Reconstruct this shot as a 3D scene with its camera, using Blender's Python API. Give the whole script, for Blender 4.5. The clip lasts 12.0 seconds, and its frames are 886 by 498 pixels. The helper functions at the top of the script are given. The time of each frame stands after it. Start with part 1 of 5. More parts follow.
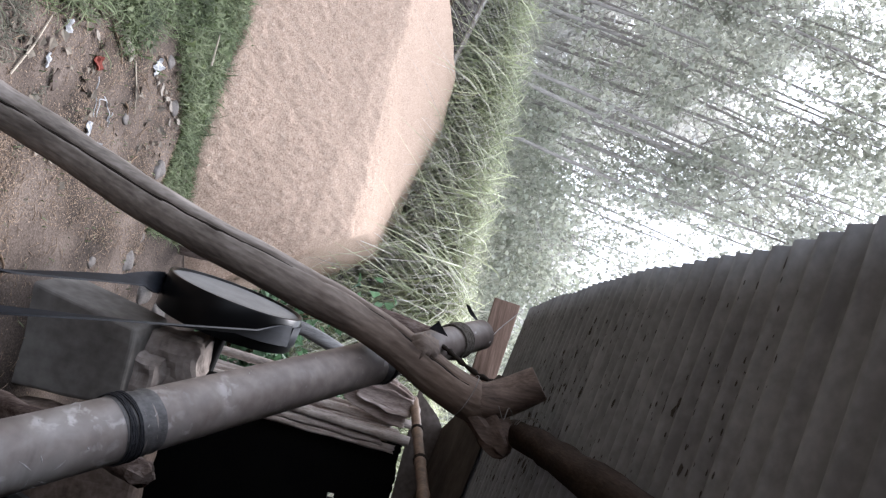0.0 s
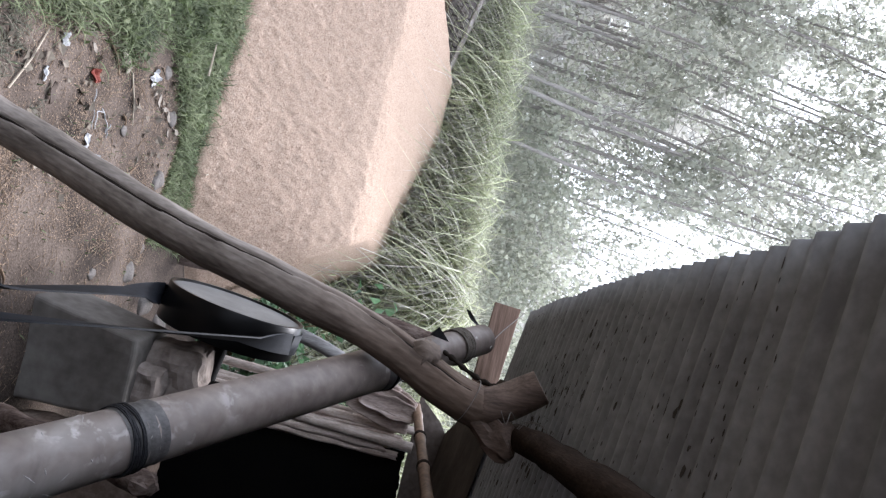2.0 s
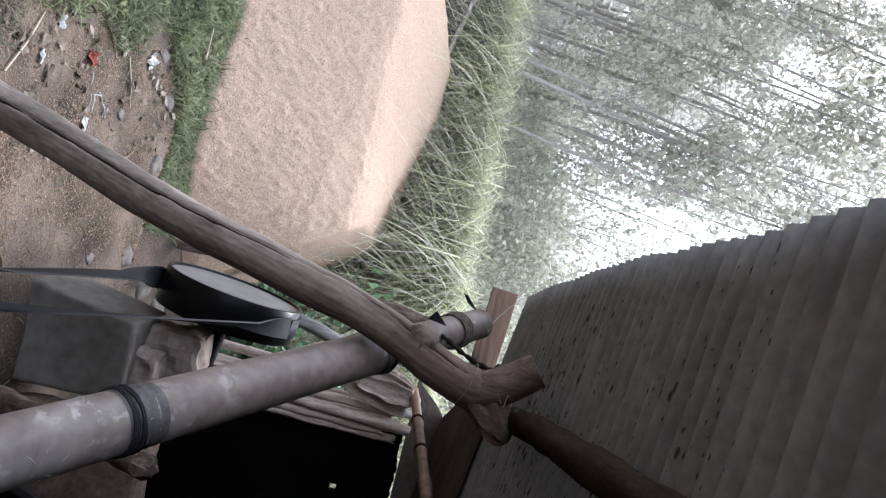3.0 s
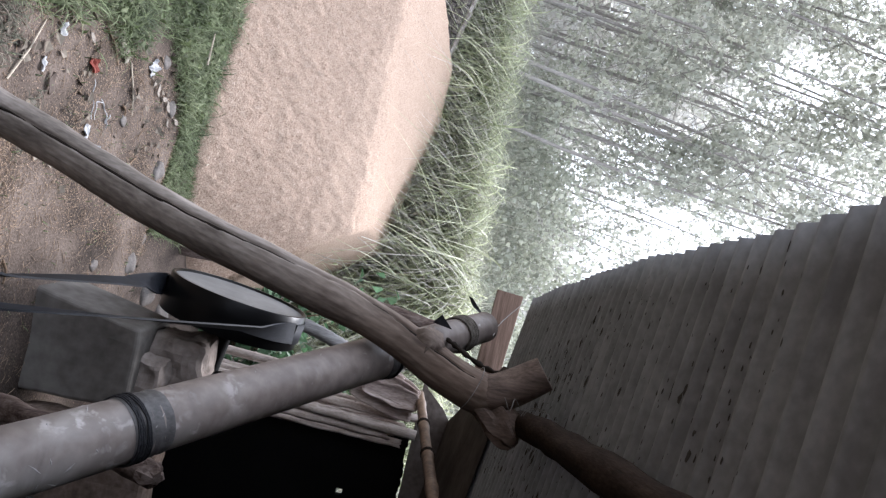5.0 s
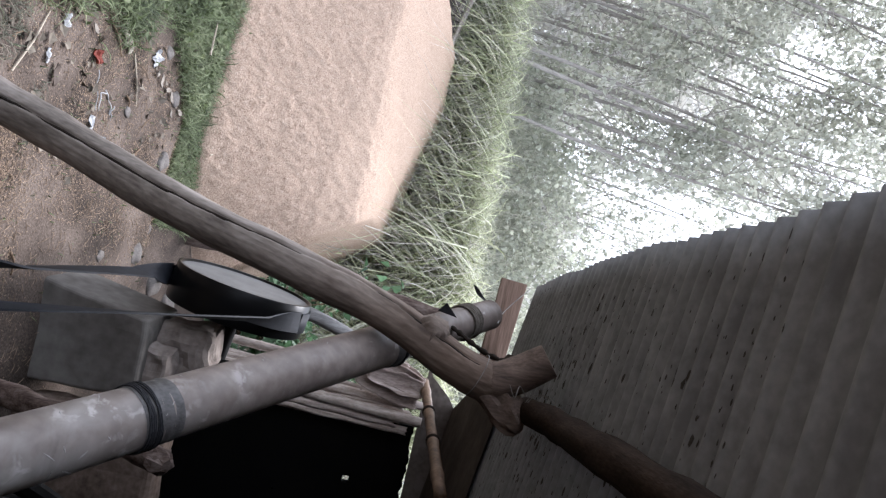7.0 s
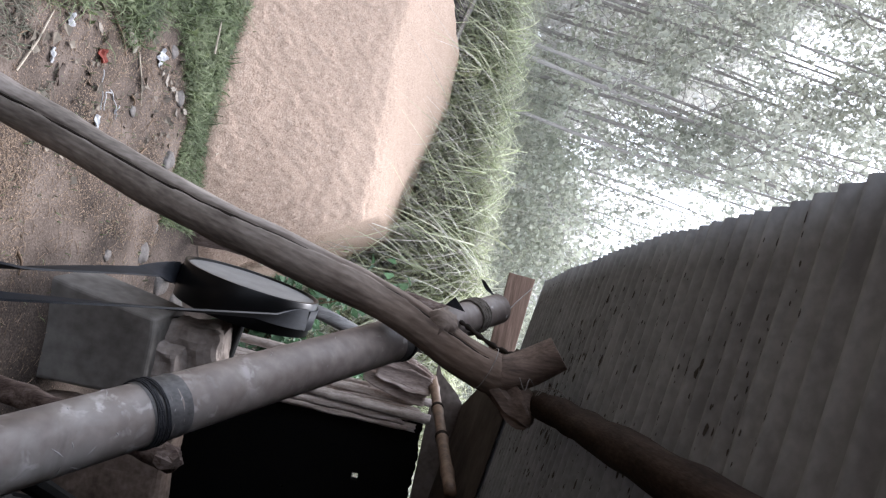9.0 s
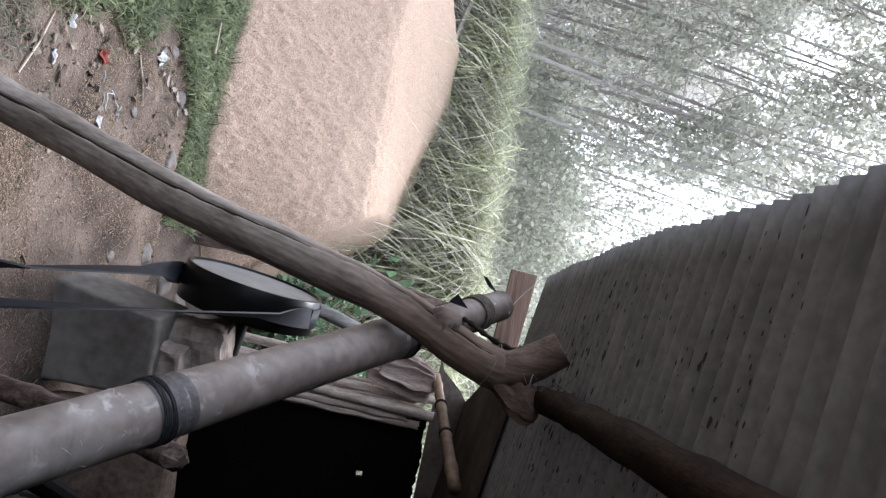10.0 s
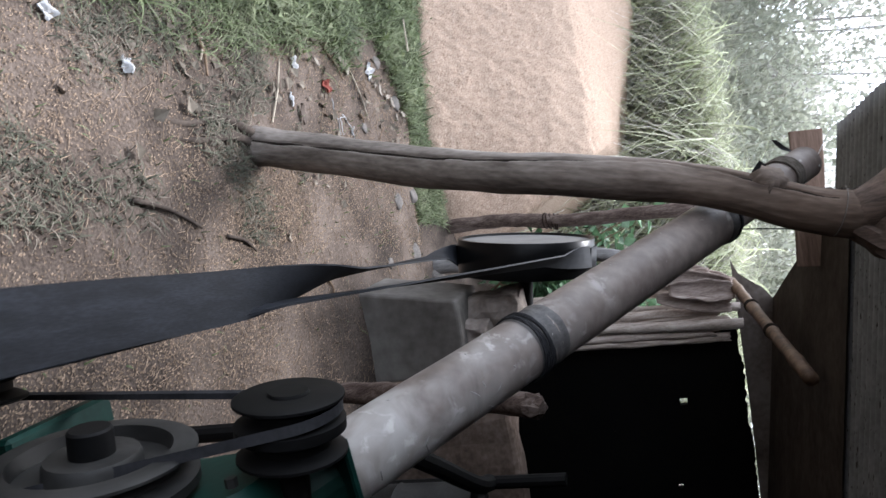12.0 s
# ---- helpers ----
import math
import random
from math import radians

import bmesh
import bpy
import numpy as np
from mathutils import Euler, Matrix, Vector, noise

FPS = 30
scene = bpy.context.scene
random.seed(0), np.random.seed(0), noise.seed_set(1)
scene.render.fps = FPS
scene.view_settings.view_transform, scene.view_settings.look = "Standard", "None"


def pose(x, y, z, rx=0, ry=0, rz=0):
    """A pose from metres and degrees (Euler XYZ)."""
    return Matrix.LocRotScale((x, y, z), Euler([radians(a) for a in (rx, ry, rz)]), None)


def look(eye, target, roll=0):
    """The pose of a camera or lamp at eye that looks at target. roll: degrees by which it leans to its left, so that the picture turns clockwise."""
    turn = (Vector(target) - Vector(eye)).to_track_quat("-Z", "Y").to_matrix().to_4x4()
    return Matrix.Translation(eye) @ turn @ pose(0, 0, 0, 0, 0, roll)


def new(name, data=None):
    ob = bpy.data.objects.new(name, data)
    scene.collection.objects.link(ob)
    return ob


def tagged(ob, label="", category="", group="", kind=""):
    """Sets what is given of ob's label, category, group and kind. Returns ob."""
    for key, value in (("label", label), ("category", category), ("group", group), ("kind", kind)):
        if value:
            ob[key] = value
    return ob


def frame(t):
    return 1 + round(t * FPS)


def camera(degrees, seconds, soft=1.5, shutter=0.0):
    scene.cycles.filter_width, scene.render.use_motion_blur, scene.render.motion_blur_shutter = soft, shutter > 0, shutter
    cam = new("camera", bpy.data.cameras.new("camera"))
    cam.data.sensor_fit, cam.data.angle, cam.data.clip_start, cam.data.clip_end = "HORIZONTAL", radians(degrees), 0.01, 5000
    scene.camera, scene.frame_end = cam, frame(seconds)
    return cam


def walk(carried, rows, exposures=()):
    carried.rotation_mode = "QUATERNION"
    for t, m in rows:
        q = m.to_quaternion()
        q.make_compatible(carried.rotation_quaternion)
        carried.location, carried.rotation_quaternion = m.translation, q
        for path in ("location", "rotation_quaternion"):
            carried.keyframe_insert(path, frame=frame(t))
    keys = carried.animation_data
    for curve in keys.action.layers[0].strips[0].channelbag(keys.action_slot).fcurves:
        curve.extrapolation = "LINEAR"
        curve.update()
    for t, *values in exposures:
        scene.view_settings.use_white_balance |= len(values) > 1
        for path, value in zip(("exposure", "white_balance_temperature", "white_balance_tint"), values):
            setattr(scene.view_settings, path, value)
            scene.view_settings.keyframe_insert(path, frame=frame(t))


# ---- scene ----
cam = camera(65.0, 12.0, soft=1.3, shutter=0.5)
PATH = [
    (0, (-0.008, -0.189, 1.624), (-0.2804, 1.792, 1.6546), 103.99),
    (0.5, (-0.007, -0.184, 1.622), (-0.2844, 1.796, 1.638), 103.53),
    (1, (-0.007, -0.186, 1.625), (-0.2779, 1.796, 1.6468), 103.52),
    (1.5, (-0.007, -0.193, 1.623), (-0.2788, 1.789, 1.648), 103.3),
    (2, (-0.009, -0.194, 1.624), (-0.2961, 1.786, 1.6522), 102.96),
    (2.5, (-0.009, -0.199, 1.623), (-0.2841, 1.782, 1.6604), 103.07),
    (3, (-0.005, -0.199, 1.625), (-0.2534, 1.786, 1.6679), 103.1),
    (5, (-0.007, -0.188, 1.622), (-0.2608, 1.796, 1.6537), 102.42),
    (5.5, (-0.001, -0.197, 1.622), (-0.2381, 1.788, 1.6793), 102.15),
    (6, (-0.003, -0.208, 1.622), (-0.237, 1.778, 1.679), 102.4),
    (6.5, (-0.004, -0.203, 1.622), (-0.2388, 1.783, 1.6576), 102.09),
    (7, (-0.006, -0.2, 1.619), (-0.2251, 1.788, 1.6477), 102.06),
    (9, (0.007, -0.185, 1.619), (-0.2041, 1.804, 1.6307), 101.36),
    (9.5, (0.008, -0.189, 1.619), (-0.2253, 1.798, 1.6335), 100.98),
    (10, (0.011, -0.191, 1.616), (-0.1936, 1.798, 1.625), 100.81),
    (10.5, (0.018, -0.195, 1.611), (-0.176, 1.795, 1.564), 99.3),
    (11, (0.08, -0.19, 1.526), (-0.052, 1.767, 1.135), 90),
    (11.5, (0.131, -0.157, 1.43), (0.086, 1.732, 0.775), 83.1),
    (12, (0.138, -0.148, 1.422), (0.044, 1.754, 0.809), 81.4),
]
EXPOSURES = [(0, 1.35, 5950, 14.5), (10.4, 1.35, 5950, 14.5), (11, 1.42, 5950, 13), (11.5, 1.56, 5950, 12.5), (12, 1.41, 5950, 12)]
walk(cam, [(t, look(eye, target, roll)) for t, eye, target, roll in PATH], EXPOSURES)

# ---- world and light: bright overcast day ----
world = bpy.data.worlds.new("overcast_sky")
scene.world = world
world.use_nodes = True
wn, wl = world.node_tree.nodes, world.node_tree.links
sky = wn.new("ShaderNodeTexSky")
sky.sky_type, sky.sun_disc = "NISHITA", False
sky.sun_elevation, sky.sun_rotation = radians(55), radians(-20)
sky.air_density, sky.dust_density, sky.ozone_density = 1.0, 6.0, 1.0
grey = wn.new("ShaderNodeMix")
grey.data_type, grey.blend_type = "RGBA", "MIX"
grey.inputs["Factor"].default_value = 0.88
grey.inputs["B"].default_value = (10.6, 11.2, 11.9, 1)
wl.new(sky.outputs["Color"], grey.inputs["A"])
wl.new(grey.outputs["Result"], wn["Background"].inputs["Color"])
wn["Background"].inputs["Strength"].default_value = 0.11

sun = new("sun", bpy.data.lights.new("sun", "SUN"))
sun.data.energy, sun.data.angle, sun.data.color = 3.4, radians(22), (1.0, 0.97, 0.93)
sun.matrix_world = look((-4, 14, 14), (0, 4, 0))


# ---- materials ----
def material(name, colours, scale=20.0, rough=0.85, bump=0.3, metal=0.0, fine=8.0, stretch=(1, 1, 1), random_tint=0.0, through_light=0.0, bump_dist=0.004, island=False, spec=None):
    """Two scales of noise between the given colours, with fine relief."""
    m = bpy.data.materials.new(name)
    m.use_nodes = True
    n, l = m.node_tree.nodes, m.node_tree.links
    b = n["Principled BSDF"]
    b.inputs["Roughness"].default_value, b.inputs["Metallic"].default_value = rough, metal
    b.inputs["Specular IOR Level"].default_value = spec if spec is not None else 0.08 if rough > 0.87 else 0.4
    co, mp = n.new("ShaderNodeTexCoord"), n.new("ShaderNodeMapping")
    mp.inputs["Scale"].default_value = stretch
    l.new(co.outputs["Object"], mp.inputs["Vector"])
    big, small = n.new("ShaderNodeTexNoise"), n.new("ShaderNodeTexNoise")
    big.inputs["Scale"].default_value, big.inputs["Detail"].default_value = scale, 5
    small.inputs["Scale"].default_value, small.inputs["Detail"].default_value = scale * fine, 4
    for x in (big, small):
        l.new(mp.outputs["Vector"], x.inputs["Vector"])
    add = n.new("ShaderNodeMix")
    add.data_type = "FLOAT"
    add.inputs["Factor"].default_value = 0.4
    l.new(big.outputs["Fac"], add.inputs["A"])
    l.new(small.outputs["Fac"], add.inputs["B"])
    ramp = n.new("ShaderNodeValToRGB")
    ramp.color_ramp.elements[0].position, ramp.color_ramp.elements[1].position = 0.36, 0.64
    ramp.color_ramp.elements[0].color, ramp.color_ramp.elements[1].color = (*colours[0], 1), (*colours[-1], 1)
    for k, c in enumerate(colours[1:-1]):
        e = ramp.color_ramp.elements.new(0.36 + 0.28 * (k + 1) / (len(colours) - 1))
        e.color = (*c, 1)
    l.new(add.outputs["Result"], ramp.inputs["Fac"])
    colour = ramp.outputs["Color"]
    if random_tint:
        hsv, info, mm = n.new("ShaderNodeHueSaturation"), n.new("ShaderNodeNewGeometry" if island else "ShaderNodeObjectInfo"), n.new("ShaderNodeMapRange")
        mm.inputs["To Min"].default_value, mm.inputs["To Max"].default_value = 1 - random_tint, 1 + random_tint
        l.new(info.outputs["Random Per Island" if island else "Random"], mm.inputs["Value"])
        l.new(mm.outputs["Result"], hsv.inputs["Value"])
        l.new(colour, hsv.inputs["Color"])
        colour = hsv.outputs["Color"]
    l.new(colour, b.inputs["Base Color"])
    if bump:
        bp = n.new("ShaderNodeBump")
        bp.inputs["Strength"].default_value, bp.inputs["Distance"].default_value = bump, bump_dist
        l.new(add.outputs["Result"], bp.inputs["Height"])
        l.new(bp.outputs["Normal"], b.inputs["Normal"])
    if through_light:
        tr, mx = n.new("ShaderNodeBsdfTranslucent"), n.new("ShaderNodeMixShader")
        l.new(colour, tr.inputs["Color"])
        mx.inputs["Fac"].default_value = through_light
        l.new(b.outputs["BSDF"], mx.inputs[1])
        l.new(tr.outputs["BSDF"], mx.inputs[2])
        l.new(mx.outputs["Shader"], n["Material Output"].inputs["Surface"])
    return m


M_DIRT = material("trodden_earth", [(0.028, 0.0228, 0.0195), (0.086, 0.067, 0.0555), (0.156, 0.1255, 0.106)], 2.6, 0.95, 0.9, fine=42, bump_dist=0.012)
M_HUSK = material("rice_husk", [(0.22, 0.152, 0.112), (0.36, 0.264, 0.198), (0.5, 0.392, 0.314)], 100, 0.9, 0.7, fine=2.2, bump_dist=0.011)
M_CLOD = material("husk_clods", [(0.24, 0.165, 0.122), (0.36, 0.265, 0.202), (0.47, 0.37, 0.3)], 30, 0.9, 0, random_tint=0.16, island=True)
M_FLAKE = material("husk_flakes", [(0.15, 0.108, 0.078), (0.29, 0.218, 0.16)], 30, 0.9, 0, random_tint=0.35, island=True)
M_LOG = material("weathered_log", [(0.075, 0.061, 0.052), (0.15, 0.126, 0.109), (0.235, 0.203, 0.18)], 5, 0.85, 0.4, fine=6, stretch=(3, 3, 0.7), bump_dist=0.005)
M_GREYPOLE = material("grey_weathered_pole", [(0.09, 0.085, 0.083), (0.17, 0.163, 0.16), (0.25, 0.243, 0.24)], 8, 0.85, 0.5, fine=5, stretch=(4, 4, 0.6))
M_ROOT = material("dusty_root", [(0.04, 0.032, 0.027), (0.085, 0.068, 0.057)], 12, 0.92, 0.6, fine=6)
M_CRACK = material("dark_crack", [(0.015, 0.012, 0.01), (0.03, 0.024, 0.02)], 20, 0.95, 0)
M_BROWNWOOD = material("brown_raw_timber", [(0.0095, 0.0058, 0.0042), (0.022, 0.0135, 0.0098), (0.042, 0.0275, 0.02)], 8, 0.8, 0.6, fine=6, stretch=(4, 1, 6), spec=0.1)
M_ARM = material("barkless_brown_log", [(0.05, 0.034, 0.026), (0.105, 0.073, 0.057), (0.165, 0.119, 0.095)], 7, 0.75, 0.5, fine=5, stretch=(6, 6, 0.7))
M_STAKE = material("reddish_bark_stake", [(0.035, 0.024, 0.02), (0.085, 0.062, 0.053), (0.15, 0.12, 0.106)], 12, 0.88, 0.7, fine=5, stretch=(3, 3, 0.8))
M_PLANK = material("sawn_brown_board", [(0.072, 0.042, 0.029), (0.128, 0.08, 0.057), (0.185, 0.124, 0.093)], 6, 0.8, 0.5, fine=6, stretch=(0.5, 4, 9))
M_PIPE = material("dusty_plastic_pipe", [(0.096, 0.0765, 0.067), (0.138, 0.112, 0.099), (0.2, 0.168, 0.149)], 5, 0.5, 0.12, fine=7)


def ageing(m, lo, hi, colour):
    """Blends a material to another colour of wood along its length."""
    n, l = m.node_tree.nodes, m.node_tree.links
    b = n["Principled BSDF"]
    under = b.inputs["Base Color"].links[0].from_socket
    co, sep, t, add, r, mix = (n.new("ShaderNode" + k) for k in ("TexCoord", "SeparateXYZ", "TexNoise", "Math", "MapRange", "Mix"))
    t.inputs["Scale"].default_value = 9
    add.operation, mix.data_type, mix.blend_type = "MULTIPLY_ADD", "RGBA", "MULTIPLY"
    add.inputs[1].default_value = 0.35
    l.new(co.outputs["Object"], sep.inputs["Vector"])
    l.new(co.outputs["Object"], t.inputs["Vector"])
    l.new(t.outputs["Fac"], add.inputs[0])
    l.new(sep.outputs["Z"], add.inputs[2])
    r.inputs["From Min"].default_value, r.inputs["From Max"].default_value = lo, hi
    l.new(add.outputs["Value"], r.inputs["Value"])
    l.new(r.outputs["Result"], mix.inputs["Factor"])
    l.new(under, mix.inputs["A"])
    mix.inputs["B"].default_value = (*colour, 1)
    l.new(mix.outputs["Result"], b.inputs["Base Color"])


def scuffed(m, scale, lo, hi, patch, colour, fade=None, distort=1.6, cover=(0.5, 0.62)):
    """Pale rubbed scuffs in clusters over a material; fade: the y at which they are thickest and at which they end."""
    n, l = m.node_tree.nodes, m.node_tree.links
    b = n["Principled BSDF"]
    under = b.inputs["Base Color"].links[0].from_socket
    co = n.new("ShaderNodeTexCoord")
    masks = []
    for sc, a, z, dist in ((scale, lo, hi, distort), (patch, *cover, 0.4)):
        t, r = n.new("ShaderNodeTexNoise"), n.new("ShaderNodeMapRange")
        t.inputs["Scale"].default_value, t.inputs["Detail"].default_value, t.inputs["Distortion"].default_value = sc, 5, dist
        r.inputs["From Min"].default_value, r.inputs["From Max"].default_value = a, z
        l.new(co.outputs["Object"], t.inputs["Vector"])
        l.new(t.outputs["Fac"], r.inputs["Value"])
        masks.append(r.outputs["Result"])
    both, mix = n.new("ShaderNodeMath"), n.new("ShaderNodeMix")
    both.operation, mix.data_type = "MULTIPLY", "RGBA"
    l.new(masks[0], both.inputs[0])
    l.new(masks[1], both.inputs[1])
    mix.inputs["B"].default_value = (*colour, 1)
    amount = both.outputs["Value"]
    if fade:
        sep, rng, cut = n.new("ShaderNodeSeparateXYZ"), n.new("ShaderNodeMapRange"), n.new("ShaderNodeMath")
        cut.operation = "MULTIPLY"
        rng.inputs["From Min"].default_value, rng.inputs["From Max"].default_value = fade
        rng.inputs["To Min"].default_value, rng.inputs["To Max"].default_value = 1, 0
        l.new(co.outputs["Object"], sep.inputs["Vector"])
        l.new(sep.outputs["Y"], rng.inputs["Value"])
        l.new(rng.outputs["Result"], cut.inputs[0])
        l.new(amount, cut.inputs[1])
        amount = cut.outputs["Value"]
    l.new(amount, mix.inputs["Factor"])
    l.new(under, mix.inputs["A"])
    l.new(mix.outputs["Result"], b.inputs["Base Color"])


ageing(M_LOG, 1.45, 2.0, (0.72, 0.6, 0.52))
scuffed(M_PIPE, 38, 0.62, 0.72, 7, (0.30, 0.275, 0.26), None, 0.3)
scuffed(M_PIPE, 9, 0.38, 0.62, 3, (0.29, 0.272, 0.258), (0.9, 1.4), 0.8, (0.36, 0.56))
scuffed(M_PIPE, 30, 0.53, 0.62, 9, (0.40, 0.375, 0.36), (0.8, 1.7), 0.5)
M_FILM = material("dark_plastic_film", [(0.045, 0.042, 0.042), (0.088, 0.083, 0.081)], 30, 0.55, 0.5, fine=4, stretch=(2, 1, 1))
M_ROPE = material("grey_twine", [(0.06, 0.052, 0.044), (0.13, 0.115, 0.1)], 60, 0.9, 0.3)
M_SCRAPE = material("pale_scrape", [(0.2329, 0.22, 0.2113), (0.3105, 0.2932, 0.2846)], 40, 0.7, 0)
M_RUBBER = material("black_rubber", [(0.01, 0.01, 0.012), (0.024, 0.024, 0.027)], 15, 0.7, 0.15, spec=0.2)
M_BELT = material("worn_belt_fabric", [(0.0026, 0.0034, 0.0055), (0.0056, 0.0068, 0.0099), (0.0115, 0.0134, 0.0185)], 8, 0.7, 0.2, fine=8, stretch=(6, 1, 1), spec=0.16)
M_BLACKIRON = material("blackened_iron", [(0.0018, 0.0018, 0.00198), (0.00468, 0.0045, 0.00468)], 12, 0.6, 0.15, spec=0.12)
M_RIM = material("rubbed_black_rim", [(0.002, 0.002, 0.0022), (0.005, 0.0048, 0.005)], 12, 0.28, 0.1, spec=0.12)
M_IRON = material("dusty_cast_iron", [(0.008976, 0.008568, 0.00816), (0.01754, 0.01673, 0.01591), (0.02856, 0.02734, 0.02611)], 14, 0.6, 0.2, metal=0.2)
M_PALE = material("pale_dusty_disc", [(0.084, 0.084, 0.084), (0.1365, 0.1365, 0.1339)], 9, 0.6, 0.1)
M_GREEN = material("green_machine_enamel", [(0.0022, 0.017, 0.0135), (0.005, 0.03, 0.0235)], 9, 0.5, 0.15, spec=0.2)
M_CONCRETE = material("grey_cement", [(0.082, 0.074, 0.067), (0.116, 0.106, 0.097), (0.155, 0.143, 0.131)], 4, 0.9, 0.4, fine=5, bump_dist=0.006)
M_MUD = material("red_mud_plaster", [(0.06521, 0.04694, 0.03652), (0.1174, 0.08694, 0.06955), (0.1825, 0.1409, 0.1174)], 7, 0.95, 0.7, fine=6, random_tint=0.12)
M_PLASTER = material("pinkish_mud_cement", [(0.105, 0.088, 0.077), (0.18, 0.152, 0.135), (0.26, 0.225, 0.202)], 5, 0.93, 0.7, fine=6, bump_dist=0.008)
# Wall colour near-black: the shed's inner shade is put into it.
M_SHADEWALL = material("shade_black_mud_wall", [(0.00075, 0.00075, 0.00075), (0.002, 0.00185, 0.00175)], 5, 0.97, 0.5)
M_DARKFLOOR = material("shade_dark_floor", [(0.008, 0.0075, 0.007), (0.022, 0.02, 0.018)], 5, 0.95, 0.5)
M_ROOF = material("grey_corrugated_sheet", [(0.155, 0.159, 0.168), (0.208, 0.213, 0.223), (0.268, 0.274, 0.286)], 9, 0.7, 0.2, metal=0.1, fine=7, stretch=(0.8, 1.0, 1))
# Far sheet's brown, darkened to carry the shade deep under the roof.
M_GABLE = material("shade_darkened_brown_sheet", [(0.026, 0.02, 0.016), (0.043, 0.034, 0.0285), (0.064, 0.0525, 0.0455)], 4, 0.85, 0.2, fine=6, spec=0.1)
M_SHEET = material("dull_brown_sheet", [(0.055, 0.044, 0.037), (0.088, 0.073, 0.064), (0.125, 0.107, 0.096)], 5, 0.85, 0.2, fine=6, spec=0.1)
M_STAIN = material("dark_roof_stain", [(0.045, 0.042, 0.039), (0.075, 0.069, 0.063)], 30, 0.9, 0)
M_BAMBOO = material("dry_bamboo", [(0.2, 0.165, 0.142), (0.34, 0.285, 0.25), (0.47, 0.405, 0.36)], 10, 0.6, 0.3, fine=5, stretch=(3, 3, 0.6))
M_BAMBOOBR = material("brown_bamboo", [(0.045, 0.026, 0.016), (0.1, 0.06, 0.037), (0.16, 0.105, 0.07)], 10, 0.6, 0.3, fine=5)
M_MAT = material("split_cane_strips", [(0.23, 0.18, 0.152), (0.41, 0.34, 0.295), (0.56, 0.49, 0.44)], 9, 0.85, 0.6, stretch=(7, 7, 0.8))
M_SACK = material("dry_sheath", [(0.17, 0.125, 0.108), (0.3, 0.24, 0.214), (0.44, 0.37, 0.335)], 7, 0.8, 0.3, fine=5, stretch=(4, 4, 0.7))
M_WHITE = material("white_litter", [(0.3094, 0.3094, 0.315), (0.4219, 0.4219, 0.4275)], 30, 0.7, 0.1)
M_RED = material("red_litter", [(0.156, 0.026, 0.0156), (0.2184, 0.0468, 0.0286)], 30, 0.7, 0.1)
M_TWIG = material("dry_twig", [(0.12, 0.0825, 0.05625), (0.24, 0.1725, 0.12)], 20, 0.9, 0.2)
M_DEADLEAF = material("pale_dead_leaf", [(0.17, 0.145, 0.12), (0.3, 0.265, 0.225)], 18, 0.85, 0.3, random_tint=0.25)
M_BROWNLEAF = material("brown_dead_leaf", [(0.05, 0.036, 0.028), (0.09, 0.066, 0.052)], 18, 0.85, 0.3)
M_PALESTRAW = material("pale_straw_stalk", [(0.3, 0.25, 0.19), (0.45, 0.39, 0.31)], 18, 0.8, 0)
M_STONE = material("dull_stone", [(0.09, 0.081, 0.0738), (0.171, 0.1548, 0.144)], 14, 0.9, 0.5)
M_GRASS = material("green_grass", [(0.052, 0.07, 0.029), (0.106, 0.132, 0.06), (0.185, 0.203, 0.117)], 3, 0.7, 0, random_tint=0.5, through_light=0.35, island=True)
M_DULLWEED = material("dusty_trampled_weeds", [(0.05, 0.052, 0.035), (0.10, 0.10, 0.072)], 3, 0.85, 0, random_tint=0.4, through_light=0.2, island=True)
M_STRAW = material("dull_straw", [(0.10, 0.085, 0.068), (0.19, 0.165, 0.135)], 6, 0.9, 0, random_tint=0.4, island=True)
M_REED = material("reed_blades", [(0.205, 0.235, 0.128), (0.37, 0.395, 0.245), (0.59, 0.58, 0.455)], 1.6, 0.6, 0, random_tint=0.5, through_light=0.5, island=True)
M_BRUSH = material("dry_brushwood", [(0.26, 0.255, 0.21), (0.43, 0.42, 0.36)], 2, 0.85, 0, random_tint=0.35, through_light=0.3, island=True)
M_DRYREED = material("dry_reed_stems", [(0.22, 0.205, 0.18), (0.58, 0.55, 0.5)], 3, 0.8, 0, random_tint=0.4, through_light=0.5, island=True)
# Poplar and far leaf colours are paled, putting the haze into them.
M_LEAF = material("poplar_leaves", [(0.26, 0.272, 0.22), (0.395, 0.405, 0.34), (0.53, 0.53, 0.46)], 0.8, 0.5, 0, random_tint=0.3, through_light=0.55, island=True)
M_THICKET = material("thicket_leaves", [(0.26, 0.275, 0.21), (0.37, 0.385, 0.31), (0.5, 0.505, 0.43)], 0.7, 0.6, 0, random_tint=0.3, through_light=0.5, island=True)
M_FARLEAF = material("hazed_far_leaves", [(0.44, 0.435, 0.395), (0.56, 0.55, 0.51), (0.66, 0.645, 0.61)], 0.5, 0.85, 0, random_tint=0.14, through_light=0.5, island=True)
M_BUSH = material("bush_leaves", [(0.27, 0.31, 0.23), (0.37, 0.41, 0.33), (0.48, 0.5, 0.43)], 0.9, 0.6, 0, random_tint=0.3, through_light=0.5, island=True)
M_SHRUB = material("shrub_leaves", [(0.045, 0.10, 0.045), (0.13, 0.22, 0.12)], 3, 0.5, 0, random_tint=0.4, through_light=0.3, island=True)
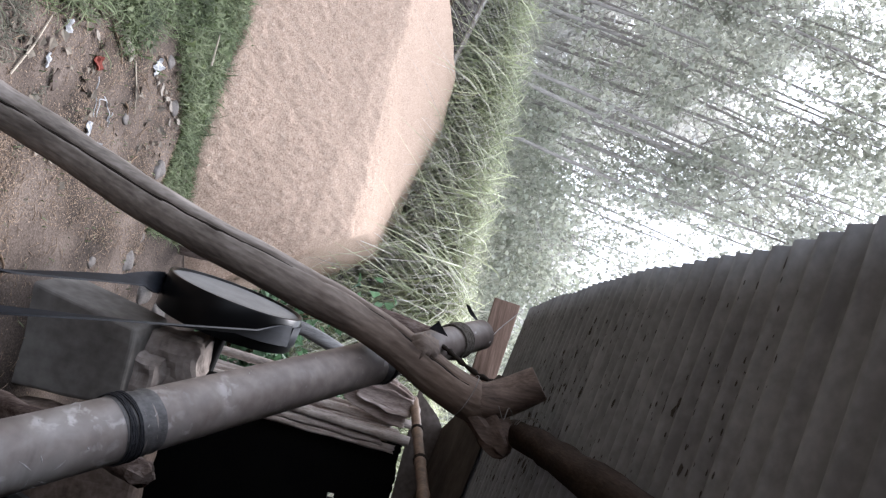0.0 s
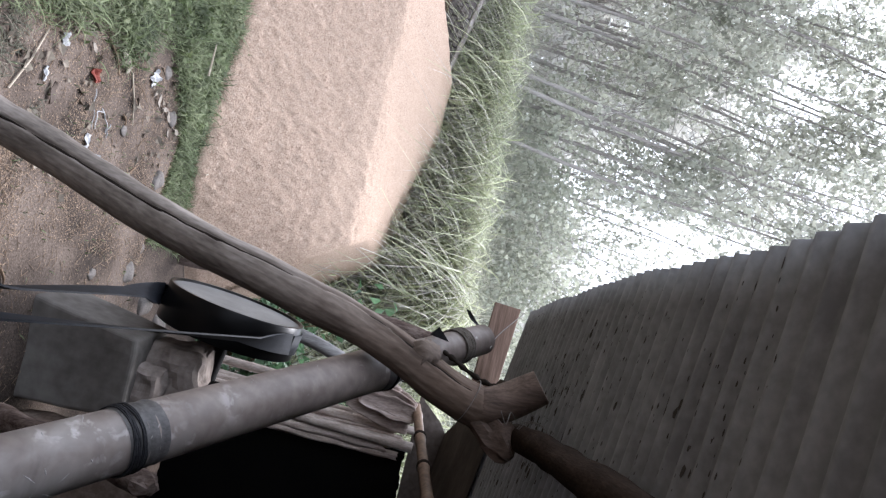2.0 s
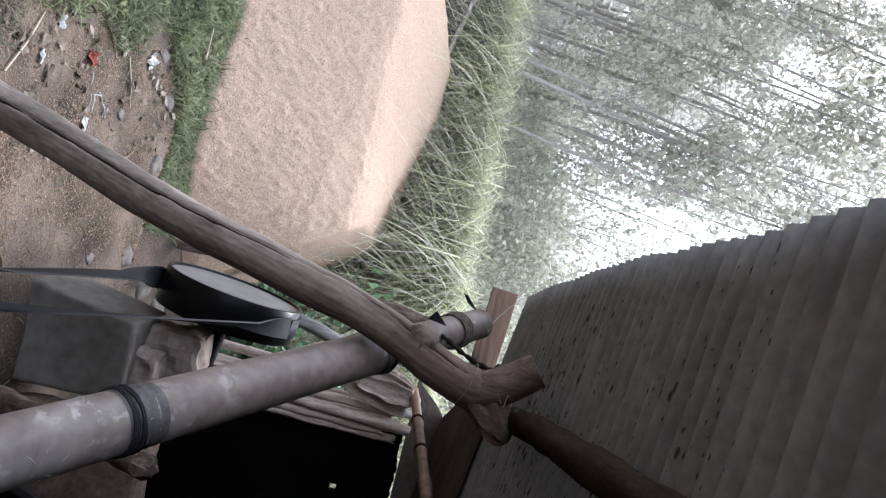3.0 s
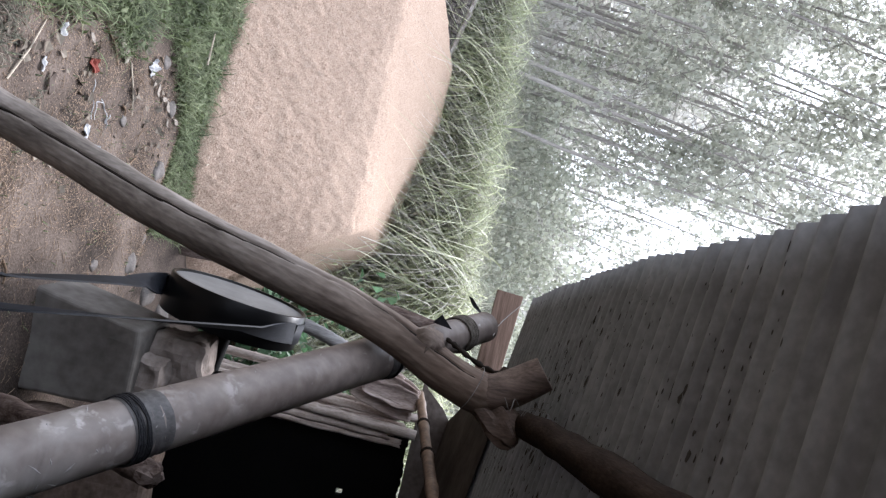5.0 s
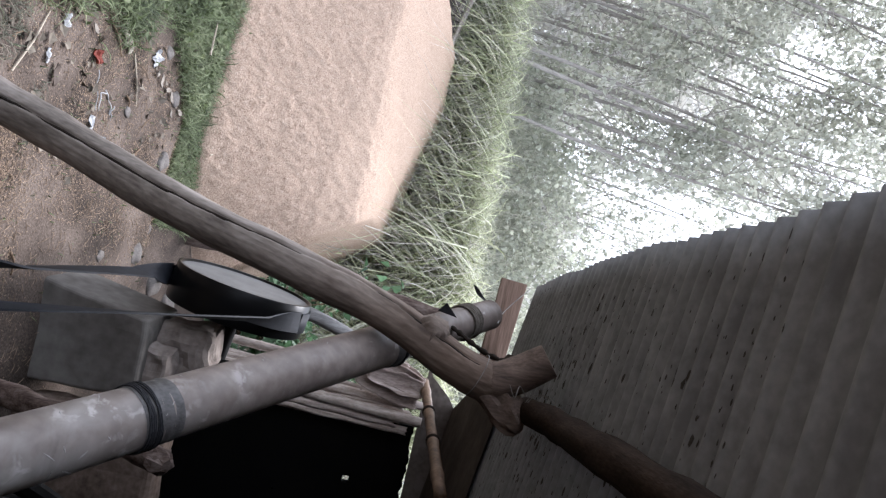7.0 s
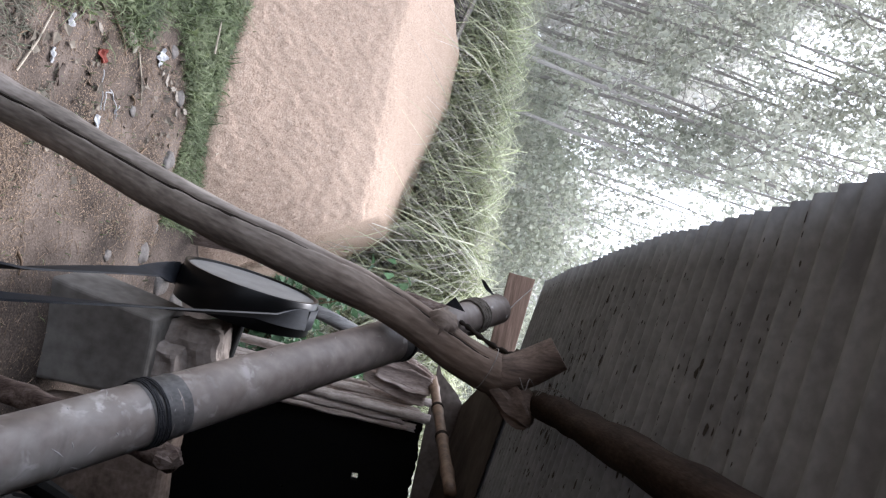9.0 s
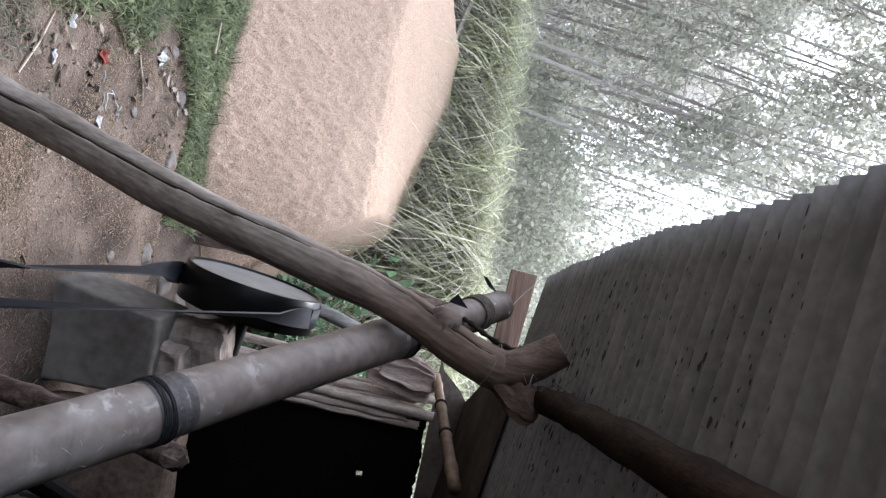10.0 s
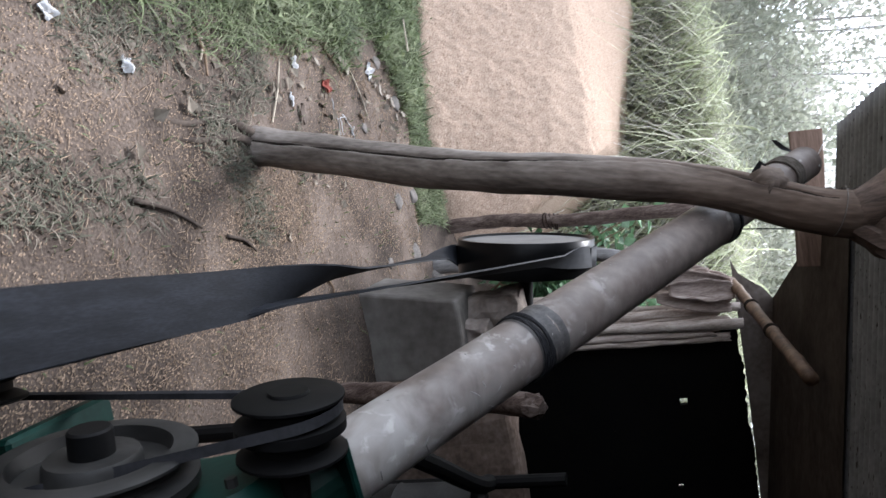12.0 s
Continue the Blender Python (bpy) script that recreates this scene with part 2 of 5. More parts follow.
M_BARK = material("poplar_bark", [(0.17, 0.157, 0.143), (0.26, 0.243, 0.224), (0.345, 0.325, 0.3)], 6, 0.9, 0.5, stretch=(1, 1, 0.4))
M_TILE = material("old_clay_brick", [(0.066, 0.06, 0.057), (0.126, 0.114, 0.108)], 20, 0.9, 0.5, random_tint=0.3)
M_TWINE = material("dull_binding_wire", [(0.10, 0.09, 0.08), (0.2, 0.185, 0.17)], 30, 0.6, 0)
M_WIRE = material("thin_steel_wire", [(0.25, 0.24, 0.23), (0.35, 0.34, 0.33)], 30, 0.5, 0, metal=0.6)


# ---- builders ----
def part(name, bm, mat, parent=None, label=""):
    """Links a bmesh, or (vertices, faces), as one mesh object."""
    me = bpy.data.meshes.new(name)
    if isinstance(bm, tuple):
        me.from_pydata([tuple(v) for v in bm[0]], [], bm[1])
    else:
        bm.to_mesh(me)
        bm.free()
    me.materials.append(mat)
    ob = new(name, me)
    ob.parent = parent
    return tagged(ob, label)


def smooth(ob):
    for p in ob.data.polygons:
        p.use_smooth = True
    return ob


def smooth_by(ob):
    ob.data.shade_smooth()
    ob.data.set_sharp_from_angle(angle=radians(35))
    return ob


def base(name, m, label, category, group="", kind=""):
    ob = new(name)
    ob.empty_display_size = 0.05
    ob.matrix_basis = m
    return tagged(ob, label, category, group, kind)


def spline(points, n):
    """Catmull-Rom through the points, n steps each."""
    p = [np.array(q, float) for q in points]
    p = [2 * p[0] - p[1]] + p + [2 * p[-1] - p[-2]]
    out = []
    for a, b, c, d in zip(p, p[1:], p[2:], p[3:]):
        for k in range(n):
            t = k / n
            out.append(0.5 * (2 * b + (c - a) * t + (2 * a - 5 * b + 4 * c - d) * t * t + (3 * b - a - 3 * c + d) * t**3))
    return out + [p[-2]]


def tube(points, radii, sides=16, lumps=0.0, seed=0, cap=True, freq=9.0):
    """A round bar along points; radii one for each point. lumps: unevenness, a share of the radius."""
    pts = [Vector(p) for p in points]
    verts, faces = [], []
    side = None
    for i, p in enumerate(pts):
        d = (pts[min(i + 1, len(pts) - 1)] - pts[max(i - 1, 0)]).normalized()
        if side is None:
            side = d.orthogonal().normalized()
        side = (side - d * side.dot(d)).normalized()
        other = d.cross(side)
        for k in range(sides):
            a = 2 * math.pi * k / sides
            v = side * math.cos(a) + other * math.sin(a)
            r = radii[i]
            if lumps:
                r *= 1 + lumps * noise.noise((p + v * 0.12) * freq + Vector((seed * 7.3, 0, 0)))
            verts.append(p + v * r)
    for i in range(len(pts) - 1):
        for k in range(sides):
            k2 = (k + 1) % sides
            faces.append((i * sides + k, i * sides + k2, (i + 1) * sides + k2, (i + 1) * sides + k))
    if cap:
        faces.append(tuple(range(sides))[::-1])
        faces.append(tuple((len(pts) - 1) * sides + k for k in range(sides)))
    return verts, faces


def merged(*meshes):
    verts, faces = [], []
    for v, f in meshes:
        o = len(verts)
        verts += list(v)
        faces += [tuple(i + o for i in q) for q in f]
    return verts, faces


def moved(mesh, m):
    return [m @ Vector(v) for v in mesh[0]], mesh[1]


def box(sx, sy, sz, m=None, bevel=0.006, segments=2, wear=0.0, cuts=0):
    """A bevelled box with its base at z = 0."""
    bm = bmesh.new()
    bmesh.ops.create_cube(bm, size=1)
    bmesh.ops.scale(bm, vec=(sx, sy, sz), verts=bm.verts)
    bmesh.ops.translate(bm, vec=(0, 0, sz / 2), verts=bm.verts)
    if bevel:
        bmesh.ops.bevel(bm, geom=bm.edges[:], offset=bevel, segments=segments, affect="EDGES", profile=0.5)
    if cuts:
        bmesh.ops.subdivide_edges(bm, edges=bm.edges[:], cuts=cuts, use_grid_fill=True)
    if wear:
        for v in bm.verts:
            v.co += Vector(noise.noise_vector(v.co * 11 + Vector((sx * 50, sy * 30, sz * 20)))) * wear
    if m is not None:
        bm.transform(m)
    return bm


def lathe(profile, sides=40, closed=False):
    """Rings about the x axis: profile of (x, radius)."""
    verts, faces = [], []
    for x, r in profile:
        for k in range(sides):
            a = 2 * math.pi * k / sides
            verts.append(Vector((x, r * math.cos(a), r * math.sin(a))))
    n = len(profile)
    for i in range(n - 1 + closed):
        for k in range(sides):
            k2, j = (k + 1) % sides, (i + 1) % n
            faces.append((i * sides + k, j * sides + k, j * sides + k2, i * sides + k2))
    return verts, faces


# ---- ground ----
def ground_z(x, y):
    step = min(1.0, max(0.0, (y - 3.86 - 0.04 * math.sin(x * 5)) / 0.07)) * (1.0 if x < 0.3 else 0.0)
    return -0.05 * step + 0.012 * noise.noise(Vector((x * 1.7, y * 1.7, 0))) + 0.006 * noise.noise(Vector((x * 7, y * 7, 3)))


def build_ground():
    xs = np.concatenate([[-900, -300, -90, -40, -20, -10], np.arange(-5, 4.01, 0.07), [6, 10, 20, 40, 90, 300, 900]])
    ys = np.concatenate([[-900, -90, -20, -6, -3], np.arange(-1, 6.01, 0.07), [7, 9, 12, 20, 40, 90, 300, 900]])
    verts = [(x, y, ground_z(x, y) if abs(x) < 20 and abs(y) < 20 else -0.02) for y in ys for x in xs]
    n = len(xs)
    faces = [(j * n + i, j * n + i + 1, (j + 1) * n + i + 1, (j + 1) * n + i) for j in range(len(ys) - 1) for i in range(n - 1)]
    tagged(smooth(part("ground", (verts, faces), M_DIRT)), "trodden brown earth yard strewn with husk and litter", "ground", kind="structure")


build_ground()


# ---- rice husk heap ----
def heap_z(x, y):
    """Height of the heap: a steep near face, a gentler crown behind, a steep end."""
    front = 4.42 + 0.05 * math.sin(x * 2.1) + 0.55 * max(0.0, x + 0.95) ** 2
    d = y - front
    if d <= 0:
        return -0.12
    face = d * 1.12 if d < 0.86 else 0.963 + (d - 0.86) * 0.30
    end = 1.5 * (-0.02 - x) + 0.05 * math.sin(y * 3)
    crest = min(1.38, 1.38 - 0.17 * (x + 2.3)) + 0.03 * math.sin(x * 1.7)
    crest -= 0.45 * max(0.0, -x - 2.85)
    back = (9.0 - y) * 0.9
    k = 0.014
    z = -k * math.log(sum(math.exp(-min(v, 4) / k) for v in (face, end, crest, back)))
    p = Vector((x, y, 0))
    rough = 1.0 if d < 1.0 else 0.35
    clod = max(0.0, noise.noise(p * 15 + Vector((3, 0, 0))) - 0.25) * 0.014
    return max(-0.12, z + 0.03 * noise.noise(p * 2.3) + rough * (0.016 * noise.noise(p * 8) + 0.018 * noise.noise(p * 22) + 0.016 * noise.noise(p * 43) - clod))


def build_heap():
    xs = np.concatenate([np.arange(-7, -3.4, 0.08), np.arange(-3.4, 0.3, 0.02)])
    ys = np.concatenate([np.arange(4.2, 6.2, 0.02), np.arange(6.2, 9.2, 0.06)])
    verts = [(x, y, heap_z(x, y)) for y in ys for x in xs]
    n = len(xs)
    faces = [(j * n + i, j * n + i + 1, (j + 1) * n + i + 1, (j + 1) * n + i) for j in range(len(ys) - 1) for i in range(n - 1)]
    heap = base("husk_heap", pose(0, 0, 0), "large heap of pale reddish rice husk beside the yard", "husk heap")
    smooth(part("heap_body", (verts, faces), M_HUSK, heap))
    rng = random.Random(3)
    v, f = [], []
    while len(f) < 45000 * 5:
        x, y = rng.uniform(-3.6, -0.1), rng.uniform(4.4, 5.55)
        z = heap_z(x, y)
        if z < 0.0 or z > 0.9 - 0.12 * (x + 2.3):
            continue
        k, o = rng.choice((0.6, 0.8, 1.0, 1.5)) * rng.uniform(0.0028, 0.005), len(v)
        t0 = rng.uniform(0, 6)
        c = Vector((x, y, z))
        v += [c + Vector((k * math.cos(t0 + t) * rng.uniform(0.6, 1.3), -0.3 * k + k * 0.7 * math.sin(t0 + t), k * math.sin(t0 + t) * rng.uniform(0.5, 1))) for t in (0, 1.26, 2.5, 3.8, 5.0)]
        v.append(c + Vector((0, -0.4 * k, 0.4 * k)))
        f += [(o + q, o + (q + 1) % 5, o + 5) for q in range(5)]
    part("caked_husk", (v, f), M_CLOD, heap, "small clods of caked husk")["kind"] = "stuff"


build_heap()


# ---- corrugated roof over the yard's edge ----
def roof_z(x):
    return 2.135 - 0.17 * (x + 0.28)


def far_edge(x):
    return min(4.6, 2.98 + max(0.0, 3.4 * (x - 0.05)))


def corrugated(x0, x1, y0, far, pitch, depth, height, steps=8, cols=12, thick=0.004, ragged=0.012, seed=0):
    """A corrugated sheet whose ridges run along x."""
    rows = int((far(9) - y0 + 0.2) / (pitch / steps))
    verts, faces = [], []
    ylist = [y0 + k * pitch / steps for k in range(rows)]
    for y in ylist:
        for c in range(cols + 1):
            start = x0 + (float(np.interp(far(9) - y, [0, 0.7, 1.6, 1.75, 2.5], [0, -0.02, -0.022, -0.006, 0.006])) if ragged else 0) + ragged * noise.noise(Vector((seed, y * 3, 1)))
            x = start + (x1 - x0) * c / cols
            yy = min(y, far(x))
            verts.append((x, yy, height(x, yy) + depth * math.sin(2 * math.pi * yy / pitch)))
    n = cols + 1
    for j in range(rows - 1):
        for i in range(cols):
            a = [verts[k] for k in (j * n + i, j * n + i + 1, (j + 1) * n + i + 1, (j + 1) * n + i)]
            if a[3][1] - a[0][1] < 1e-5 and a[2][1] - a[1][1] < 1e-5:
                continue
            faces.append((j * n + i, j * n + i + 1, (j + 1) * n + i + 1, (j + 1) * n + i))
    off = len(verts)
    under = [(x, y, z - thick) for x, y, z in verts]
    faces2 = [tuple(k + off for k in q[::-1]) for q in faces]
    rim = [(j * n, (j + 1) * n, (j + 1) * n + off, j * n + off) for j in range(rows - 1)]
    return verts + under, faces + faces2 + rim


def build_roof():
    roof = tagged(base("roof", pose(0, 0, 0), "low lean-to roof of grey stained corrugated sheets", "roof"), kind="structure")
    smooth(part("roof_sheet", corrugated(-0.28, 2.3, -2.6, lambda x: 2.98, 0.06, 0.0085, lambda x, y: roof_z(x), cols=30), M_ROOF, roof))
    smooth(part("far_sheet", corrugated(0.05, 2.3, 2.66, far_edge, 0.6, 0.001, lambda x, y: roof_z(x) - 0.0225, steps=36, cols=60, ragged=0.0), M_GABLE, roof, "plain brown sheet, darkened for shade, under the corrugated ones"))
    # upright sheet closing the gable over the back wall
    gable = [(0.24, 1.765), (0.62, 1.762), (1.2, 1.75), (2.05, 1.72), (2.05, 1.728), (0.52, 1.985), (0.44, 1.93), (0.33, 1.80)]
    v = [(x, 4.50, z) for x, z in gable] + [(x, 4.506, z) for x, z in gable]
    n = len(gable)
    f = [tuple(range(n)), tuple(range(2 * n - 1, n - 1, -1))] + [(k, k + n, (k + 1) % n + n, (k + 1) % n) for k in range(n)]
    part("gable_sheet", (v, f), M_SHEET, roof, "brownish plain sheet closing the gable")
    rng = random.Random(4)
    spots = []
    for _ in range(4600):
        x, y = rng.uniform(-0.25, 1.6), rng.uniform(0.7, 2.9)
        k = rng.choice((0,) * 15 + (1,)) * 0.002 + rng.uniform(0.0006, 0.002)
        ring = [Vector((x + k * rng.uniform(1.8, 4.5) * math.cos(a), min(y + k * 0.7 * rng.uniform(0.7, 1.3) * math.sin(a), 2.93), 0)) for a in np.arange(0, 6.2, 0.9)]
        for q in ring:
            q.z = roof_z(q.x) + 0.0085 * math.sin(2 * math.pi * q.y / 0.06) - 0.0055
        spots.append(([*ring], [tuple(range(len(ring)))]))
    for _ in range(260):
        x, y = rng.gauss(0.12, 0.14), rng.gauss(1.95, 0.22)
        if x < -0.15:
            continue
        k = rng.uniform(0.0015, 0.004)
        ring = [Vector((x + k * rng.uniform(2.0, 6.0) * math.cos(a), y + k * 0.9 * rng.uniform(0.6, 1.3) * math.sin(a), 0)) for a in np.arange(0, 6.2, 0.7)]
        for q in ring:
            q.z = roof_z(q.x) + 0.0085 * math.sin(2 * math.pi * q.y / 0.06) - 0.0058
        spots.append(([*ring], [tuple(range(len(ring)))]))
    part("stains", merged(*spots), M_STAIN, roof, "dark mould spots")["kind"] = "stuff"
    # plank under the far edge
    plank = base("fascia_plank", pose(0, 0, 0), "rough brown wooden plank under the roof edge", "plank")
    a, b = Vector((-0.30, 3.14, 1.975)), Vector((0.28, 3.16, 1.925))
    d = (b - a).normalized()
    m = Matrix.Translation((a + b) / 2) @ d.to_track_quat("X", "Z").to_matrix().to_4x4()
    part("board", box((b - a).length, 0.03, 0.125, m, 0.004, wear=0.006, cuts=3), M_PLANK, plank)


build_roof()


# ---- forked post and roof beam ----
def log_mesh(pts, radii, sides, seed, crack_side):
    """A barkless trunk: long fibres, lumps, and a drying crack that runs along one side."""
    verts, faces, groove = [], [], []
    ref = Vector((1, 0, 0))
    for i, p in enumerate(pts):
        d = (pts[min(i + 1, len(pts) - 1)] - pts[max(i - 1, 0)]).normalized()
        u = (ref - d * ref.dot(d)).normalized()
        w = d.cross(u)
        t = i / (len(pts) - 1)
        c = crack_side(t)
        c = math.atan2(c.dot(w), c.dot(u)) + 0.09 * noise.noise(Vector((i * 0.16, seed, 0))) + 0.05 * noise.noise(Vector((i * 0.6, seed, 4)))
        deep = max(0.0, min(1, (t - 0.03) / 0.05, (0.9 - t) / 0.08)) * (0.75 + 0.5 * noise.noise(Vector((i * 0.25, 5, seed))))
        for k in range(sides):
            a = 2 * math.pi * k / sides
            v = u * math.cos(a) + w * math.sin(a)
            off = (a - c + math.pi) % (2 * math.pi) - math.pi
            r = radii[i] * (1 + 0.10 * noise.noise(p * 4.2 + v * 0.5 + Vector((seed, 0, 0))) + 0.045 * noise.noise(p * 11 + v * 1.1))
            r += 0.0016 * noise.noise(Vector((a * 7, t * 9, seed))) + 0.0012 * noise.noise(Vector((math.cos(a) * 12, math.sin(a) * 12, t * 14)))
            lip = 0.0035 * math.exp(-((off - 0.13) / 0.10) ** 2)
            r += deep * (lip - 0.02 * math.exp(-(off / 0.075) ** 2))
            verts.append(p + v * r)
        groove.append(p + (u * math.cos(c) + w * math.sin(c)) * (radii[i] - 0.0075))
    for i in range(len(pts) - 1):
        for k in range(sides):
            k2 = (k + 1) % sides
            faces.append((i * sides + k, i * sides + k2, (i + 1) * sides + k2, (i + 1) * sides + k))
    return (verts, faces + [tuple(range(sides))[::-1]]), groove


def build_post():
    o = Vector((-0.46, 2.15, 0))
    post = base("forked_post", Matrix.Translation(o), "weathered grey forked tree trunk post holding the roof beam", "post")
    line = [(-0.5, 2.17, -0.15), (-0.465, 2.15, 0), (-0.4, 2.115, 0.22), (-0.306, 2.032, 0.507), (-0.222, 1.925, 0.757), (-0.161, 1.837, 0.97), (-0.11, 1.77, 1.164), (-0.064, 1.734, 1.344), (-0.016, 1.713, 1.514), (0.029, 1.699, 1.63), (0.085, 1.685, 1.751), (0.108, 1.678, 1.823), (0.104, 1.676, 1.867)]
    pts = [Vector(p) - o for p in spline(line, 10)]
    radii = np.interp(np.linspace(0, 1, len(pts)), [0, 0.08, 0.2, 0.35, 0.5, 0.65, 0.75, 0.85, 0.93, 1], [0.085, 0.077, 0.071, 0.064, 0.058, 0.052, 0.052, 0.056, 0.058, 0.05])
    axis = Vector((0.45, -0.40, 1.6)).to_track_quat("Z", "X").to_matrix().to_4x4()

    def outer(t):
        a = np.interp(t, [0.1, 0.2, 0.4, 0.54, 0.63, 0.76], [14, 16, 30, 48, 62, 40])
        return Vector((-math.sin(radians(a)), -math.cos(radians(a)), 0))

    body, groove = log_mesh(pts, radii, 72, 1, outer)
    trunk = smooth(part("trunk", moved(body, axis.inverted()), M_LOG, post))
    trunk.matrix_basis = axis
    arm = [Vector(p) - o for p in spline([(0.092, 1.682, 1.77), (0.108, 1.674, 1.843), (0.077, 1.666, 1.91), (0.021, 1.651, 1.982)], 8)]
    smooth_by(part("fork_arm", tube(arm, np.interp(np.linspace(0, 1, len(arm)), [0, 0.4, 1], [0.038, 0.053, 0.046]), 28, 0.09, 2), M_ARM, post, "browner sawn fork arm"))
    arm2 = [Vector(p) - o for p in spline([(0.097, 1.682, 1.794), (0.15, 1.671, 1.867), (0.198, 1.656, 1.915), (0.22, 1.646, 1.939)], 6)]
    smooth_by(part("fork_arm", tube(arm2, np.interp(np.linspace(0, 1, len(arm2)), [0, 0.5, 0.85, 1], [0.036, 0.045, 0.03, 0.016]), 24, 0.5, 3, freq=17), M_ARM, post, "browner broken fork arm"))
    knot = [Vector(p) - o for p in ((0.03, 1.70, 1.655), (0.002, 1.676, 1.672), (-0.011, 1.664, 1.68), (-0.013, 1.662, 1.682))]
    smooth(part("knot", tube(knot, [0.046, 0.041, 0.031, 0.012], 28, 0.45, 4, freq=30), M_LOG, trunk, "round knot of a cut branch")).matrix_parent_inverse = axis.inverted()
    part("crack", tube(groove[6:-14], [0.0036 + 0.0012 * math.sin(k * 0.7) for k in range(len(groove[6:-14]))], 6), M_CRACK, trunk, "long dark drying crack").matrix_parent_inverse = axis.inverted()
    for run in (((0, 0, 0.02), (-0.02, -0.16, 0.0), (0.03, -0.4, -0.006), (0.02, -0.62, -0.03)), ((-0.03, -0.02, 0.02), (-0.08, -0.2, 0.0), (-0.02, -0.46, -0.008), (-0.1, -0.75, -0.03))):
        rt = [Vector(p) for p in spline(run, 6)]
        smooth(part("root", tube(rt, np.linspace(0.022, 0.007, len(rt)), 12, 0.4, run[1][0] * 50, freq=14), M_ROOT, post, "half-buried dusty root"))
    beam = base("roof_beam", pose(0.15, 1.6, 1.98), "dark brown round timber beam under the roof sheets", "beam")
    pts = [Vector(p) - Vector((0.15, 1.6, 1.98)) for p in spline([(0.165, 1.72, 1.955), (0.16, 1.4, 1.985), (0.155, 0.8, 2.0), (0.15, -0.4, 2.0), (0.15, -1.6, 2.0)], 10)]
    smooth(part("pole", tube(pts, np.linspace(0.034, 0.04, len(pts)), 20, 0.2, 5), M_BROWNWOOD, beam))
    return post


build_post()


# ---- discharge pipe ----
PIPE_A, PIPE_B = Vector((0.402, 0.80, 0.892)), Vector((-0.086, 2.36, 1.872))


def ring_at(k, r, turns, wire, mesh_seed=0, spread=0.03):
    """Loose windings round the pipe."""
    d = (PIPE_B - PIPE_A).normalized()
    s = d.orthogonal().normalized()
    o = d.cross(s)
    rng = random.Random(mesh_seed)
    loops = []
    for t in range(turns):
        off, tilt, ph = rng.uniform(-spread, spread), rng.uniform(-0.25, 0.25), rng.uniform(0, 6)
        pts = []
        for i in range(29):
            a = 2 * math.pi * i / 28
            pts.append(PIPE_A.lerp(PIPE_B, k) + (s * math.cos(a) + o * math.sin(a)) * (r + rng.uniform(0, 0.002)) + d * (off + tilt * r * 0.5 * math.sin(a + ph)))
        loops.append(tube(pts, [wire] * len(pts), 6, cap=False))
    return loops


